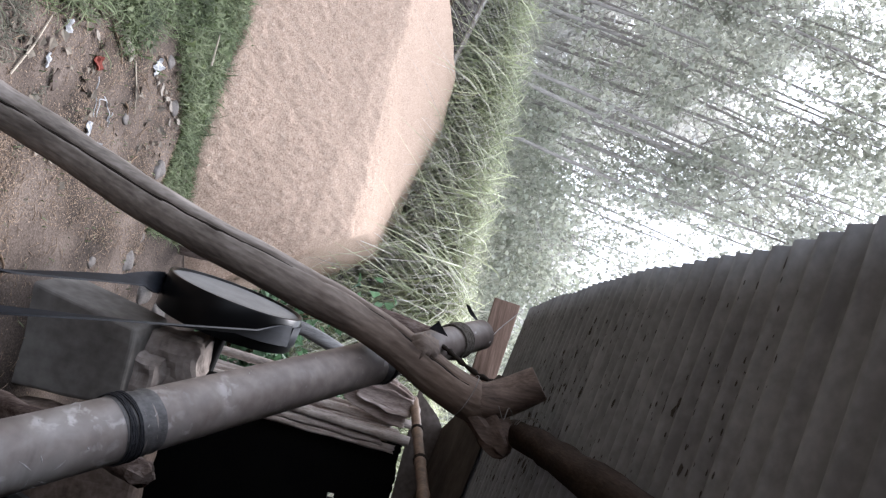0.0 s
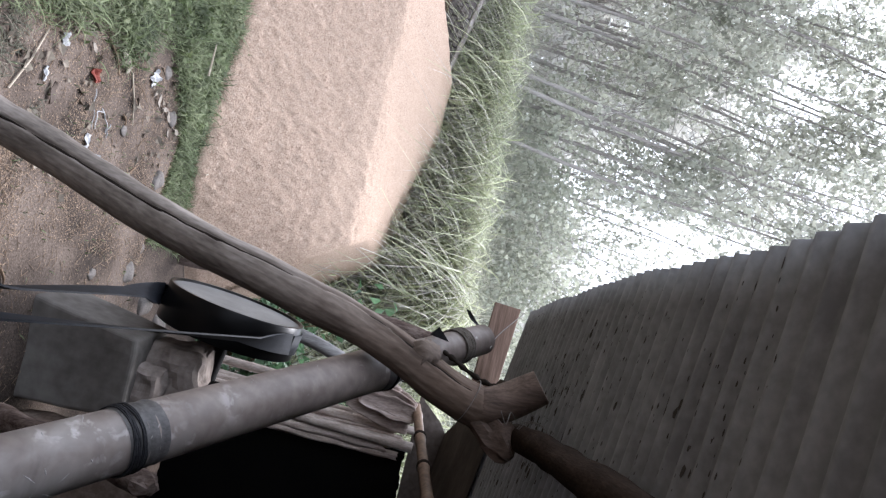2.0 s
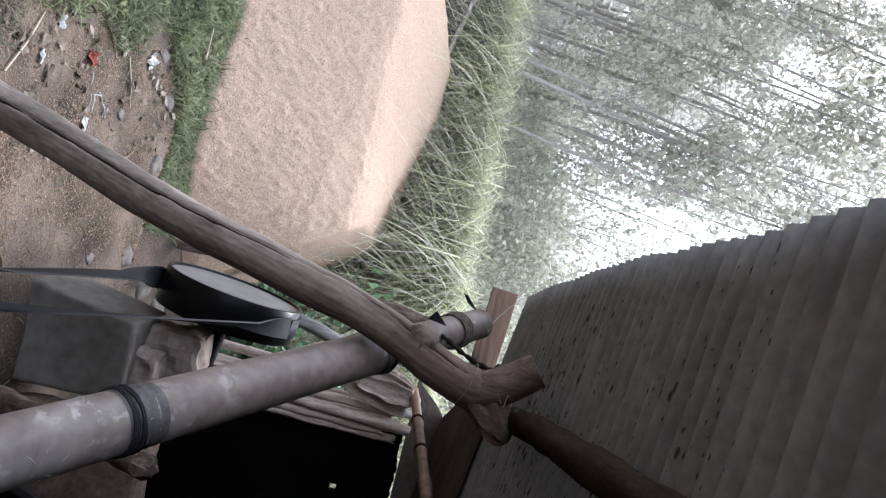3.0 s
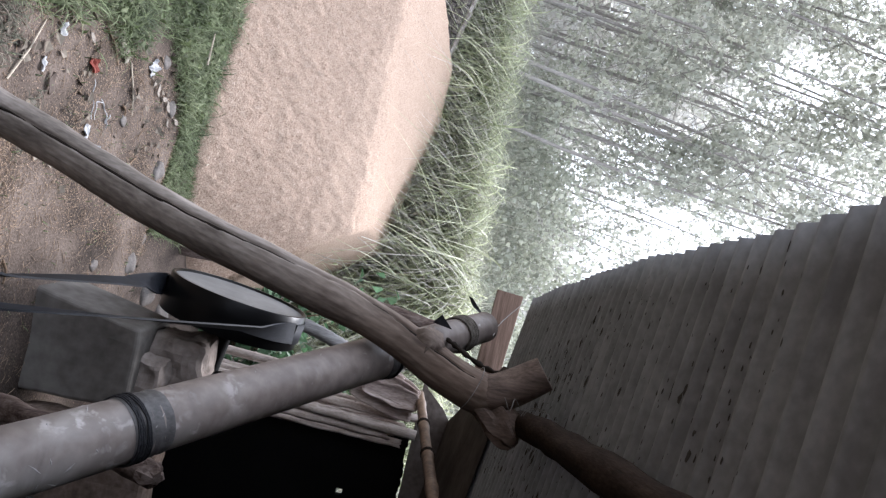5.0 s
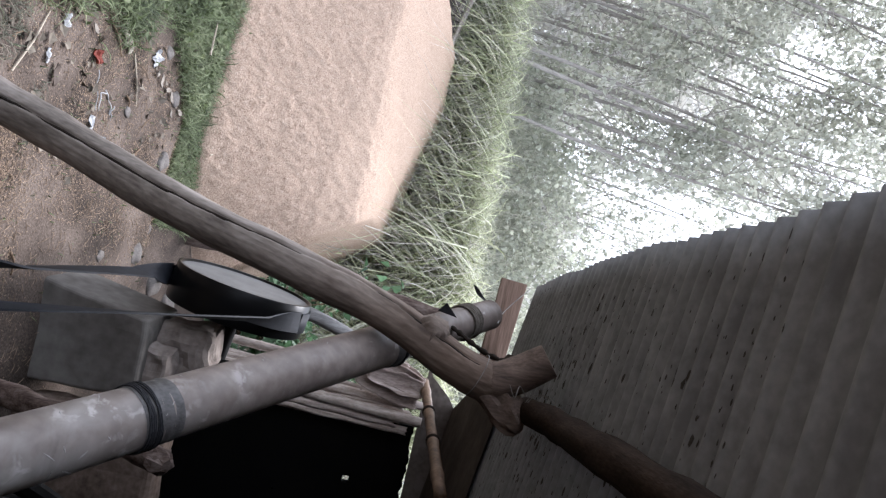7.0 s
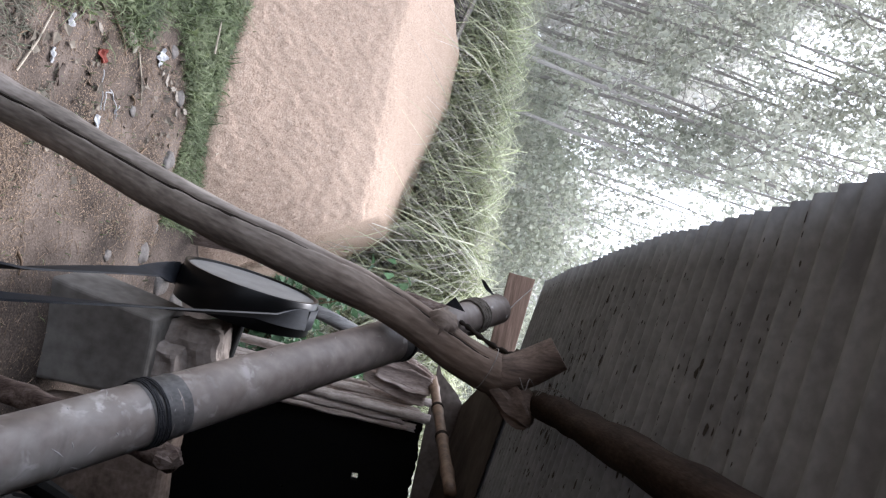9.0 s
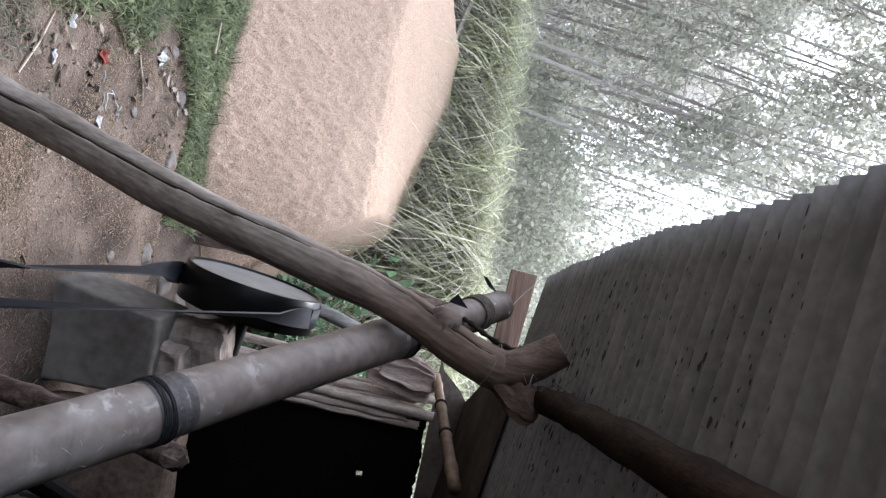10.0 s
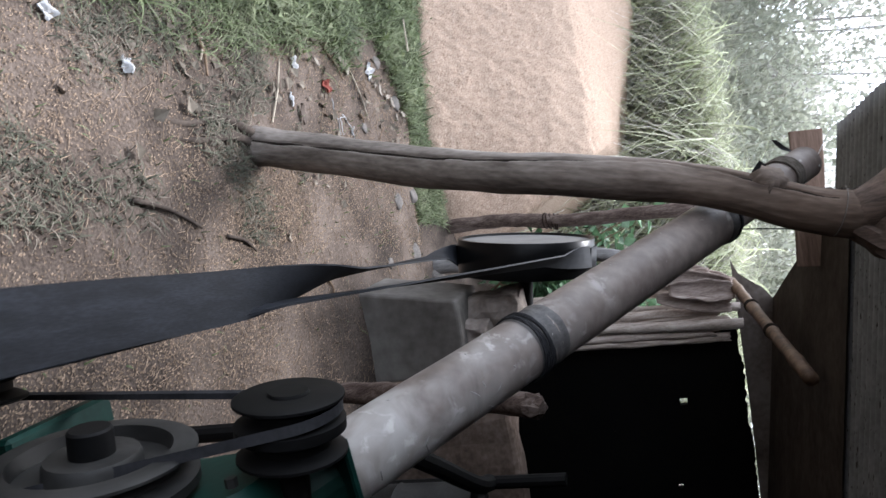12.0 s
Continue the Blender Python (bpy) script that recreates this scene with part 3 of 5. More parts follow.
def build_pipe():
    pipe = base("discharge_pipe", pose(0, 0, 0), "dusty grey plastic husk discharge pipe lashed to the post", "pipe")
    pts = [PIPE_A.lerp(PIPE_B, k / 20) for k in range(21)]
    wide = [0.062 if k < 14 else 0.055 for k in range(21)]
    outer = tube(pts, wide, 32, 0.012, 3, cap=False)
    inner = tube(pts, [r - 0.006 for r in wide], 32, cap=False)
    inner = (inner[0], [f[::-1] for f in inner[1]])
    o = len(outer[0])
    n = o - 32
    rims = [(k, (k + 1) % 32, o + (k + 1) % 32, o + k) for k in range(32)] + [(n + k, o + n + k, o + n + (k + 1) % 32, n + (k + 1) % 32) for k in range(32)]
    body = smooth(part("tube_body", (outer[0] + inner[0], outer[1] + [tuple(i + o for i in f) for f in inner[1]] + rims), M_PIPE, pipe))
    socket = [PIPE_A.lerp(PIPE_B, k) for k in (0.655, 0.66, 0.685, 0.69)]
    smooth(part("socket_collar", tube(socket, [0.0625, 0.0655, 0.0655, 0.058], 32, cap=False), M_FILM, pipe, "dark rubber sleeve at the pipe joint"))
    sleeve = [PIPE_A.lerp(PIPE_B, 0.255 + 0.0225 * k / 6) for k in range(-6, 7)]
    smooth(part("film_wrap", tube(sleeve, [0.0632 + 0.0012 * math.sin(k * 1.9) for k in range(13)], 32, 0.02, 5, cap=False, freq=30), M_FILM, pipe, "dark grey plastic film wrapped round the pipe"))
    for loop in ring_at(0.243, 0.0652, 14, 0.0017, 1, 0.016):
        part("winding", loop, M_RUBBER, body, "black rubber strip winding")
    for loop in ring_at(0.90, 0.059, 18, 0.0034, 2, 0.03):
        part("winding", loop, M_ROPE, body, "grey twine winding")
    for loop in ring_at(0.675, 0.0665, 4, 0.002, 3, 0.008):
        part("winding", loop, M_RUBBER, body, "black rubber strip winding")
    rng = random.Random(8)
    d = (PIPE_B - PIPE_A).normalized()
    s = d.cross(Vector((0, 0, 1))).normalized()
    up = s.cross(d)
    marks = []
    for _ in range(34):
        k, a = rng.uniform(0.02, 0.3) if rng.random() < 0.8 else rng.uniform(0.3, 0.6), rng.uniform(0.2, 4.4)
        run, c = rng.choice((0.003, 0.004, 0.006, 0.009, 0.014)), PIPE_A.lerp(PIPE_B, k)
        lean = rng.uniform(-1.6, 1.6)
        pts = [c + d * (run * t * lean) + (s * math.cos(a + run * t * 18) + up * math.sin(a + run * t * 18)) * 0.0615 for t in (-1, -0.5, 0, 0.5, 1)]
        marks.append(tube(pts, [0.0005, 0.0012, 0.0016, 0.001, 0.0005], 6))
    part("scrape_marks", merged(*marks), M_SCRAPE, pipe, "pale scratches")["kind"] = "stuff"
    strap = spline([(-0.02, 2.10, 1.72), (0.0, 1.98, 1.755), (0.04, 1.86, 1.83), (0.055, 1.78, 1.89)], 6)
    smooth(part("strap", tube(strap, [0.007 + 0.0025 * math.sin(k * 2.3) for k in range(len(strap))], 10, 0.4, 6, freq=40), M_CRACK, pipe, "twisted dark strip of torn rubber"))
    flap = [Vector(p) for p in ((-0.055, 2.03, 1.675), (-0.085, 2.02, 1.70), (-0.045, 2.03, 1.74), (-0.055, 2.036, 1.675), (-0.085, 2.026, 1.70), (-0.045, 2.036, 1.74))]
    part("loose_end", (flap, [(0, 1, 2), (5, 4, 3), (0, 3, 4, 1), (1, 4, 5, 2), (2, 5, 3, 0)]), M_RUBBER, pipe, "pointed loose end of rubber strip")


build_pipe()


# ---- drive wheel, belts and mill ----
WHEEL = Vector((0.06, 3.252, 0.748))


def build_wheel():
    wheel = base("drive_pulley", pose(*WHEEL, 0, 9, 6), "large black iron flat-belt pulley on its shaft", "pulley")
    r, w = 0.334, 0.086
    rim = [(-w, r - 0.002), (-w + 0.004, r), (0, r + 0.003), (w - 0.004, r), (w, r - 0.002), (w, r - 0.016), (-w, r - 0.016)]
    smooth(part("rim", lathe(rim, 96, True), M_RIM, wheel))
    web = [(-w + 0.012, 0.0005), (-w + 0.012, r - 0.015), (-w + 0.026, r - 0.015), (-w + 0.026, 0.0005)]
    part("web", lathe(web, 64, True), M_PALE, wheel, "pale dusty disc inside the rim")
    part("hub", lathe([(-w + 0.027, 0.0), (-w + 0.027, 0.05), (w, 0.055), (w, 0)], 28), M_BLACKIRON, wheel)
    part("shaft", lathe([(-w + 0.03, 0), (-w + 0.03, 0.036), (0.52, 0.036), (0.52, 0)], 20), M_BLACKIRON, wheel)
    return wheel


DRUM = Vector((0.165, 0.26, 0.575))


def strand(p0, p1, w0, turn0, turn1, sag, flip, late=0.0):
    """A flat belt strand from p0 to p1 that turns about its run."""
    n, verts, faces = 40, [], []
    d = (p1 - p0)
    run = d.normalized()
    flat = Vector((math.cos(radians(4)), math.sin(radians(4)), 0))
    flat = (flat - run * flat.dot(run)).normalized()
    lift = run.cross(flat)
    for k in range(n + 1):
        t = k / n
        c = p0 + d * t - Vector((0, 0, sag * 4 * t * (1 - t)))
        a = turn0 + (turn1 - turn0) * float(np.interp(t, [0, 0.02, 0.15, 0.54 + late, 0.76 + late, 1], [0, 0.04, 0.39, 0.53, 1, 1] if late else [0, 0.05, 0.43, 0.55, 1, 1]))
        side = flat * math.cos(a) + lift * math.sin(a)
        thick = side.cross(run) * 0.003
        c = c + side * (0.004 * math.sin(t * 15 + flip))
        for v in (c - side * w0 / 2 + thick, c + side * w0 / 2 + thick, c + side * w0 / 2 - thick, c - side * w0 / 2 - thick):
            verts.append(v - p0)
    for k in range(n):
        for e in range(4):
            f = (e + 1) % 4
            faces.append((k * 4 + e, k * 4 + f, (k + 1) * 4 + f, (k + 1) * 4 + e))
    return verts, faces


def arc_belt(centre, r, a0, a1, w, parent, origin, lean, tilt):
    n = 24
    verts, faces = [], []
    for k in range(n + 1):
        a = a0 + (a1 - a0) * k / n
        for x, q in ((-w / 2, r + 0.001), (w / 2, r + 0.001), (w / 2, r + 0.007), (-w / 2, r + 0.007)):
            v = Vector((x, q * math.cos(a), q * math.sin(a)))
            v.rotate(Euler((0, radians(lean), radians(tilt))))
            verts.append(v + centre - origin)
    for k in range(n):
        for e in range(4):
            f = (e + 1) % 4
            faces.append((k * 4 + e, k * 4 + f, (k + 1) * 4 + f, (k + 1) * 4 + e))
    return smooth(part("wrap", (verts, faces), M_BELT, parent))


def build_flat_belt():
    belt = base("flat_drive_belt", pose(*WHEEL), "grey-black crossed flat drive belt running between two pulleys", "belt")
    low, high = WHEEL + Vector((-0.05, -0.1, -0.322)), WHEEL + Vector((0.05, -0.1, 0.322))
    top, bottom = DRUM + Vector((-0.03, 0.03, 0.125)), DRUM + Vector((0.0, 0.03, -0.125))
    a = part("strand", strand(low, top, 0.1, 0, math.pi, 0.02, 0), M_BELT, belt)
    a.location = low - WHEEL
    b = part("strand", strand(high, bottom, 0.1, 0, -math.pi, 0.02, 2, 0.17), M_BELT, belt)
    b.location = high - WHEEL
    arc_belt(WHEEL, 0.337, radians(-107), radians(107), 0.1, belt, WHEEL, 9, 6)
    arc_belt(DRUM, 0.125, radians(75), radians(285), 0.115, belt, WHEEL, 0, 0)
    for o in (a, b):
        smooth_by(o)
    return belt, a, b


def v_profile(r, w, grooves, bore=0.0):
    """A grooved rim, from x = 0 to w."""
    p = [(0, bore or 0.001), (0, r - 0.006), (0.003, r)]
    step = w / grooves
    for g in range(grooves):
        x = g * step
        p += [(x + step * 0.16, r), (x + step * 0.38, r - 0.02), (x + step * 0.62, r - 0.02), (x + step * 0.84, r)]
    return p + [(w - 0.003, r), (w, r - 0.006), (w, bore or 0.001)]


def build_v_pulleys():
    big = base("grooved_pulley", pose(0.291, 0.54, 0.710, 0, 8, 8), "dusty grey cast iron grooved pulley with a shaft stub", "pulley", "mill pulleys")
    rim = [(0.0, 0.095)] + v_profile(0.125, 0.085, 2)[1:-1] + [(0.085, 0.03), (0.022, 0.03), (0.022, 0.093)]
    smooth_by(part("rim", lathe(rim, 56, True), M_IRON, big))
    smooth_by(part("hub", lathe([(0.0, 0.0), (0.0, 0.055), (0.006, 0.058), (0.03, 0.06), (0.03, 0.0)], 36), M_IRON, big))
    smooth_by(part("shaft", lathe([(-0.034, 0), (-0.034, 0.024), (-0.031, 0.027), (0.22, 0.03), (0.22, 0)], 28), M_BLACKIRON, big))
    small = base("grooved_pulley", pose(0.255, 0.655, 0.926, 0, 8, 8), "small dark iron grooved pulley with a belt round it", "pulley", "mill pulleys")
    smooth_by(part("rim", lathe(v_profile(0.073, 0.085, 2), 48), M_BLACKIRON, small))
    smooth_by(part("hub", lathe([(-0.004, 0), (-0.004, 0.026), (0, 0.028), (0.01, 0.028)], 28), M_BLACKIRON, small))
    part("shaft", lathe([(0.0, 0), (0.0, 0.02), (0.2, 0.02), (0.2, 0)], 20), M_BLACKIRON, small)
    drum = base("belt_drum", pose(*DRUM), "dark worn iron belt drum with a bright rim flange", "pulley", "mill pulleys")
    smooth_by(part("drum_body", lathe([(-0.08, 0), (-0.08, 0.12), (0.075, 0.124), (0.10, 0.12), (0.10, 0)], 48), M_BLACKIRON, drum))
    smooth_by(part("flange", lathe([(0.102, 0.03), (0.102, 0.142), (0.108, 0.146), (0.124, 0.146), (0.13, 0.142), (0.13, 0.03)], 48), M_IRON, drum, "worn bright flange"))
    part("shaft", lathe([(-0.1, 0), (-0.1, 0.022), (0.3, 0.022), (0.3, 0)], 20), M_BLACKIRON, drum)
    return big, small, drum


def loop_belt(name, c0, r0, c1, r1, tilt, w=0.014, label=""):
    """A V-belt round two pulleys that lie in one upright plane."""
    d = Vector((c1.y - c0.y, c1.z - c0.z))
    L, ang = d.length, math.atan2(c1.z - c0.z, c1.y - c0.y)
    off = math.acos(max(-1, min(1, (r0 - r1) / L)))
    path = []
    for k in range(21):
        a = ang + off + (2 * math.pi - 2 * off) * k / 20
        path.append((c0.x - 0.012 * math.cos(a), c0.y + r0 * math.cos(a), c0.z + r0 * math.sin(a), math.cos(a), math.sin(a)))
    for k in range(21):
        a = ang - off + 2 * off * k / 20
        path.append((c1.x - 0.06 * math.cos(a), c1.y + r1 * math.cos(a), c1.z + r1 * math.sin(a), math.cos(a), math.sin(a)))
    verts, faces = [], []
    for x, y, z, cy, cz in path:
        for dx, dr in ((-w / 2, 0.004), (w / 2, 0.004), (w * 0.32, -0.007), (-w * 0.32, -0.007)):
            verts.append(Vector((x + dx, y + cy * dr, z + cz * dr)))
    n = len(path)
    for k in range(n):
        j = (k + 1) % n
        for e in range(4):
            f = (e + 1) % 4
            faces.append((k * 4 + e, k * 4 + f, j * 4 + f, j * 4 + e))
    ob = base(name, pose(0, 0, 0), label, "belt", "mill V-belts")
    part("belt_loop", (verts, faces), M_RUBBER, ob)
    return ob


def build_mill():
    mill = base("rice_mill", pose(0.42, 0.62, 0), "green enamelled rice huller with open belt drive", "mill")
    o = Matrix.Translation((-0.42, -0.62, 0))
    part("housing", box(0.26, 0.34, 0.34, o @ pose(0.50, 0.60, 0.50, 0, 0, 9), 0.03, 3), M_GREEN, mill)
    part("stand", box(0.30, 0.40, 0.5, o @ pose(0.50, 0.58, 0.0, 0, 0, 9), 0.02, 2), M_BLACKIRON, mill, "dark iron stand")
    cover = smooth_by(part("end_cover", moved(lathe([(-0.02, 0), (-0.02, 0.085), (0, 0.10), (0.06, 0.11), (0.06, 0)], 40), o @ pose(0.375, 0.63, 0.80, 0, 0, 9)), M_GREEN, mill))
    part("spout_flange", box(0.17, 0.012, 0.17, o @ Matrix.Translation(PIPE_A) @ (PIPE_B - PIPE_A).to_track_quat("Y", "Z").to_matrix().to_4x4() @ pose(0, -0.008, -0.085), 0.003, 1), M_GREEN, mill)
    part("spout", tube([PIPE_A - Vector((0.42, 0.62, 0)) + (PIPE_A - PIPE_B).normalized() * k for k in (-0.002, 0.12, 0.2)], [0.06, 0.065, 0.08], 24), M_GREEN, mill)
    part("bed", box(0.05, 0.2, 0.03, o @ pose(0.288, 0.70, 0.47, 0, 0, 9), 0.006, 1), M_GREEN, mill, "green angle iron bed rail")
    for a in range(6):
        part("bolt", moved(lathe([(-0.012, 0), (-0.012, 0.008), (0, 0.008)], 6), o @ pose(0.353, 0.63 + 0.085 * math.cos(a * 1.05), 0.80 + 0.085 * math.sin(a * 1.05), 0, 0, 9)), M_IRON, cover)


wheel = build_wheel()
belt, strand_low, strand_high = build_flat_belt()
big_pulley, small_pulley, drum = build_v_pulleys()
build_mill()
loop_belt("v_belt", Vector((0.282, 0.658, 0.923)), 0.066, Vector((0.29, 0.55, 0.30)), 0.195, 9, label="black rubber V-belt running down to the lower shaft")
low_pulley = base("grooved_pulley", pose(0.18, 0.55, 0.30, 0, 0, 0), "lower dark iron grooved pulley under the drive belt", "pulley", "mill pulleys")
smooth_by(part("rim", lathe(v_profile(0.2, 0.05, 1), 48), M_BLACKIRON, low_pulley))
part("shaft", lathe([(0.0, 0), (0.0, 0.02), (0.25, 0.02), (0.25, 0)], 20), M_BLACKIRON, low_pulley)


# ---- wheel foundation, stake, low wall ----
def build_foundation():
    f = base("engine_foundation", pose(0.335, 3.06, 0, 0, 0, 10), "grey cement and mud foundation block of the drive wheel", "foundation")
    block = box(0.46, 0.36, 0.49, pose(0.0, 0.03, -0.02), 0.02, 3, 0.008, 3)
    for v in block.verts:
        if v.co.x < 0:
            v.co.x *= 1 - 0.38 * max(0.0, min(1.3, v.co.z / 0.41))
    part("cement_block", block, M_CONCRETE, f)
    part("mud_plinth", box(0.33, 0.26, 0.36, pose(0.07, 0.13, 0.36, 0, 0, 3), 0.06, 3, 0.03, 5), M_PLASTER, f, "pinkish-grey mud-plastered upper plinth")
    part("bearing_block", box(0.09, 0.12, 0.10, pose(0.12, 0.16, 0.70, 0, 0, 9), 0.012, 2), M_BLACKIRON, f)
    part("broken_plaster", box(0.24, 0.12, 0.13, pose(0.1, -0.02, 0.44, 0, 4, 5), 0.03, 2, 0.04, 6), M_PLASTER, f, "rough broken edge of old plaster")
    w = base("low_mud_wall", pose(1.0, 3.0, 0), "low mud-plastered wall inside the shed", "wall")
    part("mud_body", box(0.60, 0.2, 0.67, pose(-0.06, 0, -0.02, 0, 0, 2), 0.04, 3, 0.025, 4), M_MUD, w)
    s = base("wooden_stake", pose(0.5, 2.32, 0), "rough wooden stake with a cracked sawn top", "stake")
    pts = spline([(0, 0, -0.1), (0.01, -0.1, 0.3), (0.015, -0.28, 0.65), (0.03, -0.48, 1.0)], 8)
    smooth(part("pole", tube(pts, np.linspace(0.04, 0.035, len(pts)), 20, 0.25, 9), M_STAKE, s))
    top = Vector(pts[-1])
    part("broken_top", tube([top - Vector((0, -0.012, 0.02)), top, top + Vector((0.004, -0.012, 0.018))], [0.0365, 0.033, 0.018], 14, 0.7, 3, freq=45), M_STAKE, s, "splintered reddish end")
    d = base("iron_bracket", pose(0.75, 2.2, 0), "black bent iron frame standing beside the mill", "bracket")
    pts = spline([(-0.28, -0.7, 0.42), (-0.1, -0.35, 0.58), (0.1, 0, 0.66), (0.16, 0.2, 0.66)], 8)
    part("curved_bar", tube(pts, [0.032] * len(pts), 10), M_BLACKIRON, d)
    part("leg", tube([(0.16, 0.2, 0), (0.16, 0.2, 0.95)], [0.025, 0.025], 10), M_BLACKIRON, d)
    part("leg", tube([(-0.28, -0.7, 0), (-0.28, -0.7, 0.43)], [0.025, 0.025], 10), M_BLACKIRON, d)
    c = base("metal_drum", pose(1.05, 2.35, 0), "dull grey metal drum standing in the dark shed", "drum")
    smooth_by(part("shell", moved(lathe([(0, 0), (0, 0.16), (0.30, 0.16), (0.31, 0.165), (0.32, 0.16), (0.62, 0.16), (0.62, 0.15), (0.61, 0.14), (0.61, 0)], 36), pose(0, 0, 0, 0, -90, 0)), M_IRON, c))


build_foundation()


# ---- back wall of the shed and what leans on it ----
def build_shed():
    # Unseen dark floor, added so less light bounces up into the shed.
    tagged(part("floor", box(1.3, 7.0, 0.05, pose(1.42, 1.0, -0.03), 0), M_DARKFLOOR), "unseen dark floor added to cut bounced light in the shed", "floor", kind="structure")
    # holes let daylight through the back wall, coloured near-black for the shed's shade
    wall = []
    holes = [(1.09, 1.37, 0.022), (1.62, 1.28, 0.016), (1.24, 0.92, 0.008), (1.50, 0.72, 0.008), (1.62, 0.9, 0.006)]
    xs = sorted({0.66, 2.1} | {h[0] - h[2] for h in holes} | {h[0] + h[2] for h in holes})
    zs = sorted({-0.1, 1.725} | {h[1] - h[2] for h in holes} | {h[1] + h[2] for h in holes})
    for x0, x1 in zip(xs, xs[1:]):
        for z0, z1 in zip(zs, zs[1:]):
            cx, cz = (x0 + x1) / 2, (z0 + z1) / 2
            if any(abs(cx - h[0]) < h[2] and abs(cz - h[1]) < h[2] for h in holes):
                continue
            v = [Vector((x, y, z)) for y in (4.5, 4.58) for x, z in ((x0, z0), (x1, z0), (x1, z1), (x0, z1))]
            wall.append((v, [(0, 1, 2, 3), (7, 6, 5, 4), (0, 4, 5, 1), (1, 5, 6, 2), (2, 6, 7, 3), (3, 7, 4, 0)]))
    # crumbled mud along the wall's top, leaving broken gaps of daylight under the sheet
    xs = np.arange(0.66, 2.1, 0.012)
    top = [float(np.interp(x, [0.62, 1.2, 2.05], [1.762, 1.75, 1.72])) - 0.002 - 0.019 * max(0.0, min(1.0, 0.45 + 1.6 * noise.noise(Vector((x * 6, 2.2, 0))) + 0.9 * noise.noise(Vector((x * 23, 0, 4))))) for x in xs]
    crest = []
    for (x0, z0), (x1, z1) in zip(zip(xs, top), zip(xs[1:], top[1:])):
        v = [Vector(p) for p in ((x0, 4.506, 1.70), (x1, 4.506, 1.70), (x1, 4.51, z1), (x0, 4.51, z0), (x0, 4.574, 1.70), (x1, 4.574, 1.70), (x1, 4.57, z1), (x0, 4.57, z0))]
        crest.append((v, [(0, 1, 2, 3), (7, 6, 5, 4), (3, 2, 6, 7)]))
    wall += crest
    tagged(part("wall_back", merged(*wall), M_SHADEWALL), "mud wall coloured near-black for shade, with small holes of daylight", "wall", kind="structure")
    # Side and end walls are unseen, added to block light from entering.
    tagged(part("wall_side", box(0.1, 7.2, 1.825, pose(2.1, 1.0, -0.1), 0), M_SHADEWALL), "unseen near-black side wall added to keep light out of the shed", "wall", kind="structure")
    end = [(-0.2, -0.1), (2.1, -0.1), (2.1, 1.71), (-0.2, 2.10)]
    end = [(x, y, z) for y in (-2.56, -2.46) for x, z in end]
    tagged(part("wall_behind", (end, [(0, 1, 2, 3), (7, 6, 5, 4), (0, 4, 5, 1), (1, 5, 6, 2), (2, 6, 7, 3), (3, 7, 4, 0)]), M_SHADEWALL), "unseen near-black wall added behind the mill to keep light out", "wall", kind="structure")
    for x, y, r, lean, mat in ((0.53, 4.42, 0.034, 0.10, M_BAMBOO), (0.41, 4.46, 0.028, 0.12, M_BAMBOO), (0.33, 4.5, 0.03, 0.09, M_BAMBOO)):
        b = base("bamboo_post", pose(x, y, 0), "dry pale bamboo post at the end of the wall", "post", "wall bamboos")
        pts, rad = [], []
        z = -0.1
        while z < 1.8:
            for dz, k in ((0, 1.0), (0.012, 1.14), (0.024, 1.0), (0.12, 0.97), (0.2, 0.98)):
                pts.append((lean * (z + dz) / 1.8, 0.01 * math.sin(z * 3), z + dz))
                rad.append(r * k)
            z += 0.24
        smooth(part("cane", tube(pts, rad, 16), mat, b))
    m = base("woven_mat", pose(0.62, 4.44, 0), "frayed pale split-cane strips screening the end of the wall", "mat")
    for k in range(7):
        verts, faces = [], []
        cx, w, rows = -0.17 + 0.034 * k, 0.026 + 0.006 * noise.noise(Vector((k * 2.3, 1, 0))), 26
        tall = 1.68 - 0.05 * noise.noise(Vector((k * 0.9, 3.1, 0))) - 0.025 * (k % 3)
        for q in range(rows):
            z = tall * q / (rows - 1)
            for e in range(5):
                u = e / 4 - 0.5
                ragged = 0.010 * noise.noise(Vector((z * 4, k * 3 + u * 1.5, 2))) + 0.004 * noise.noise(Vector((z * 17, k + u * 3, 6)))
                verts.append(Vector((cx + 2 * w * u + ragged + 0.05 * z / 1.7, -0.012 * (k % 2) - 0.012 * math.cos(u * 2.6) + 0.008 * noise.noise(Vector((z * 6, u * 3, k))), z + (0.05 * noise.noise(Vector((u * 6, k, 9))) if q == rows - 1 else 0))))
        for q in range(rows - 1):
            for e in range(4):
                faces.append((q * 5 + e, q * 5 + e + 1, q * 5 + e + 6, q * 5 + e + 5))
        strip = smooth(part("strip", (verts, faces), M_MAT, m))
        strip.modifiers.new("thickness", "SOLIDIFY").thickness = 0.005
    for x, y, z0, tall, w, lean, curl in ((0.30, 4.37, 1.34, 0.40, 0.075, 0.10, 0.9), (0.375, 4.34, 1.38, 0.36, 0.06, 0.04, -0.8), (0.42, 4.38, 1.30, 0.42, 0.05, 0.08, 0.6), (0.26, 4.42, 1.45, 0.30, 0.06, 0.14, -0.6), (0.34, 4.40, 1.28, 0.34, 0.05, -0.03, 0.7)):
        sh = base("dry_sheath", pose(x, y, z0), "curled brown dry bamboo sheath stuffed under the roof", "sheath", "dry sheaths")
        verts, faces, rows, cols = [], [], 18, 9
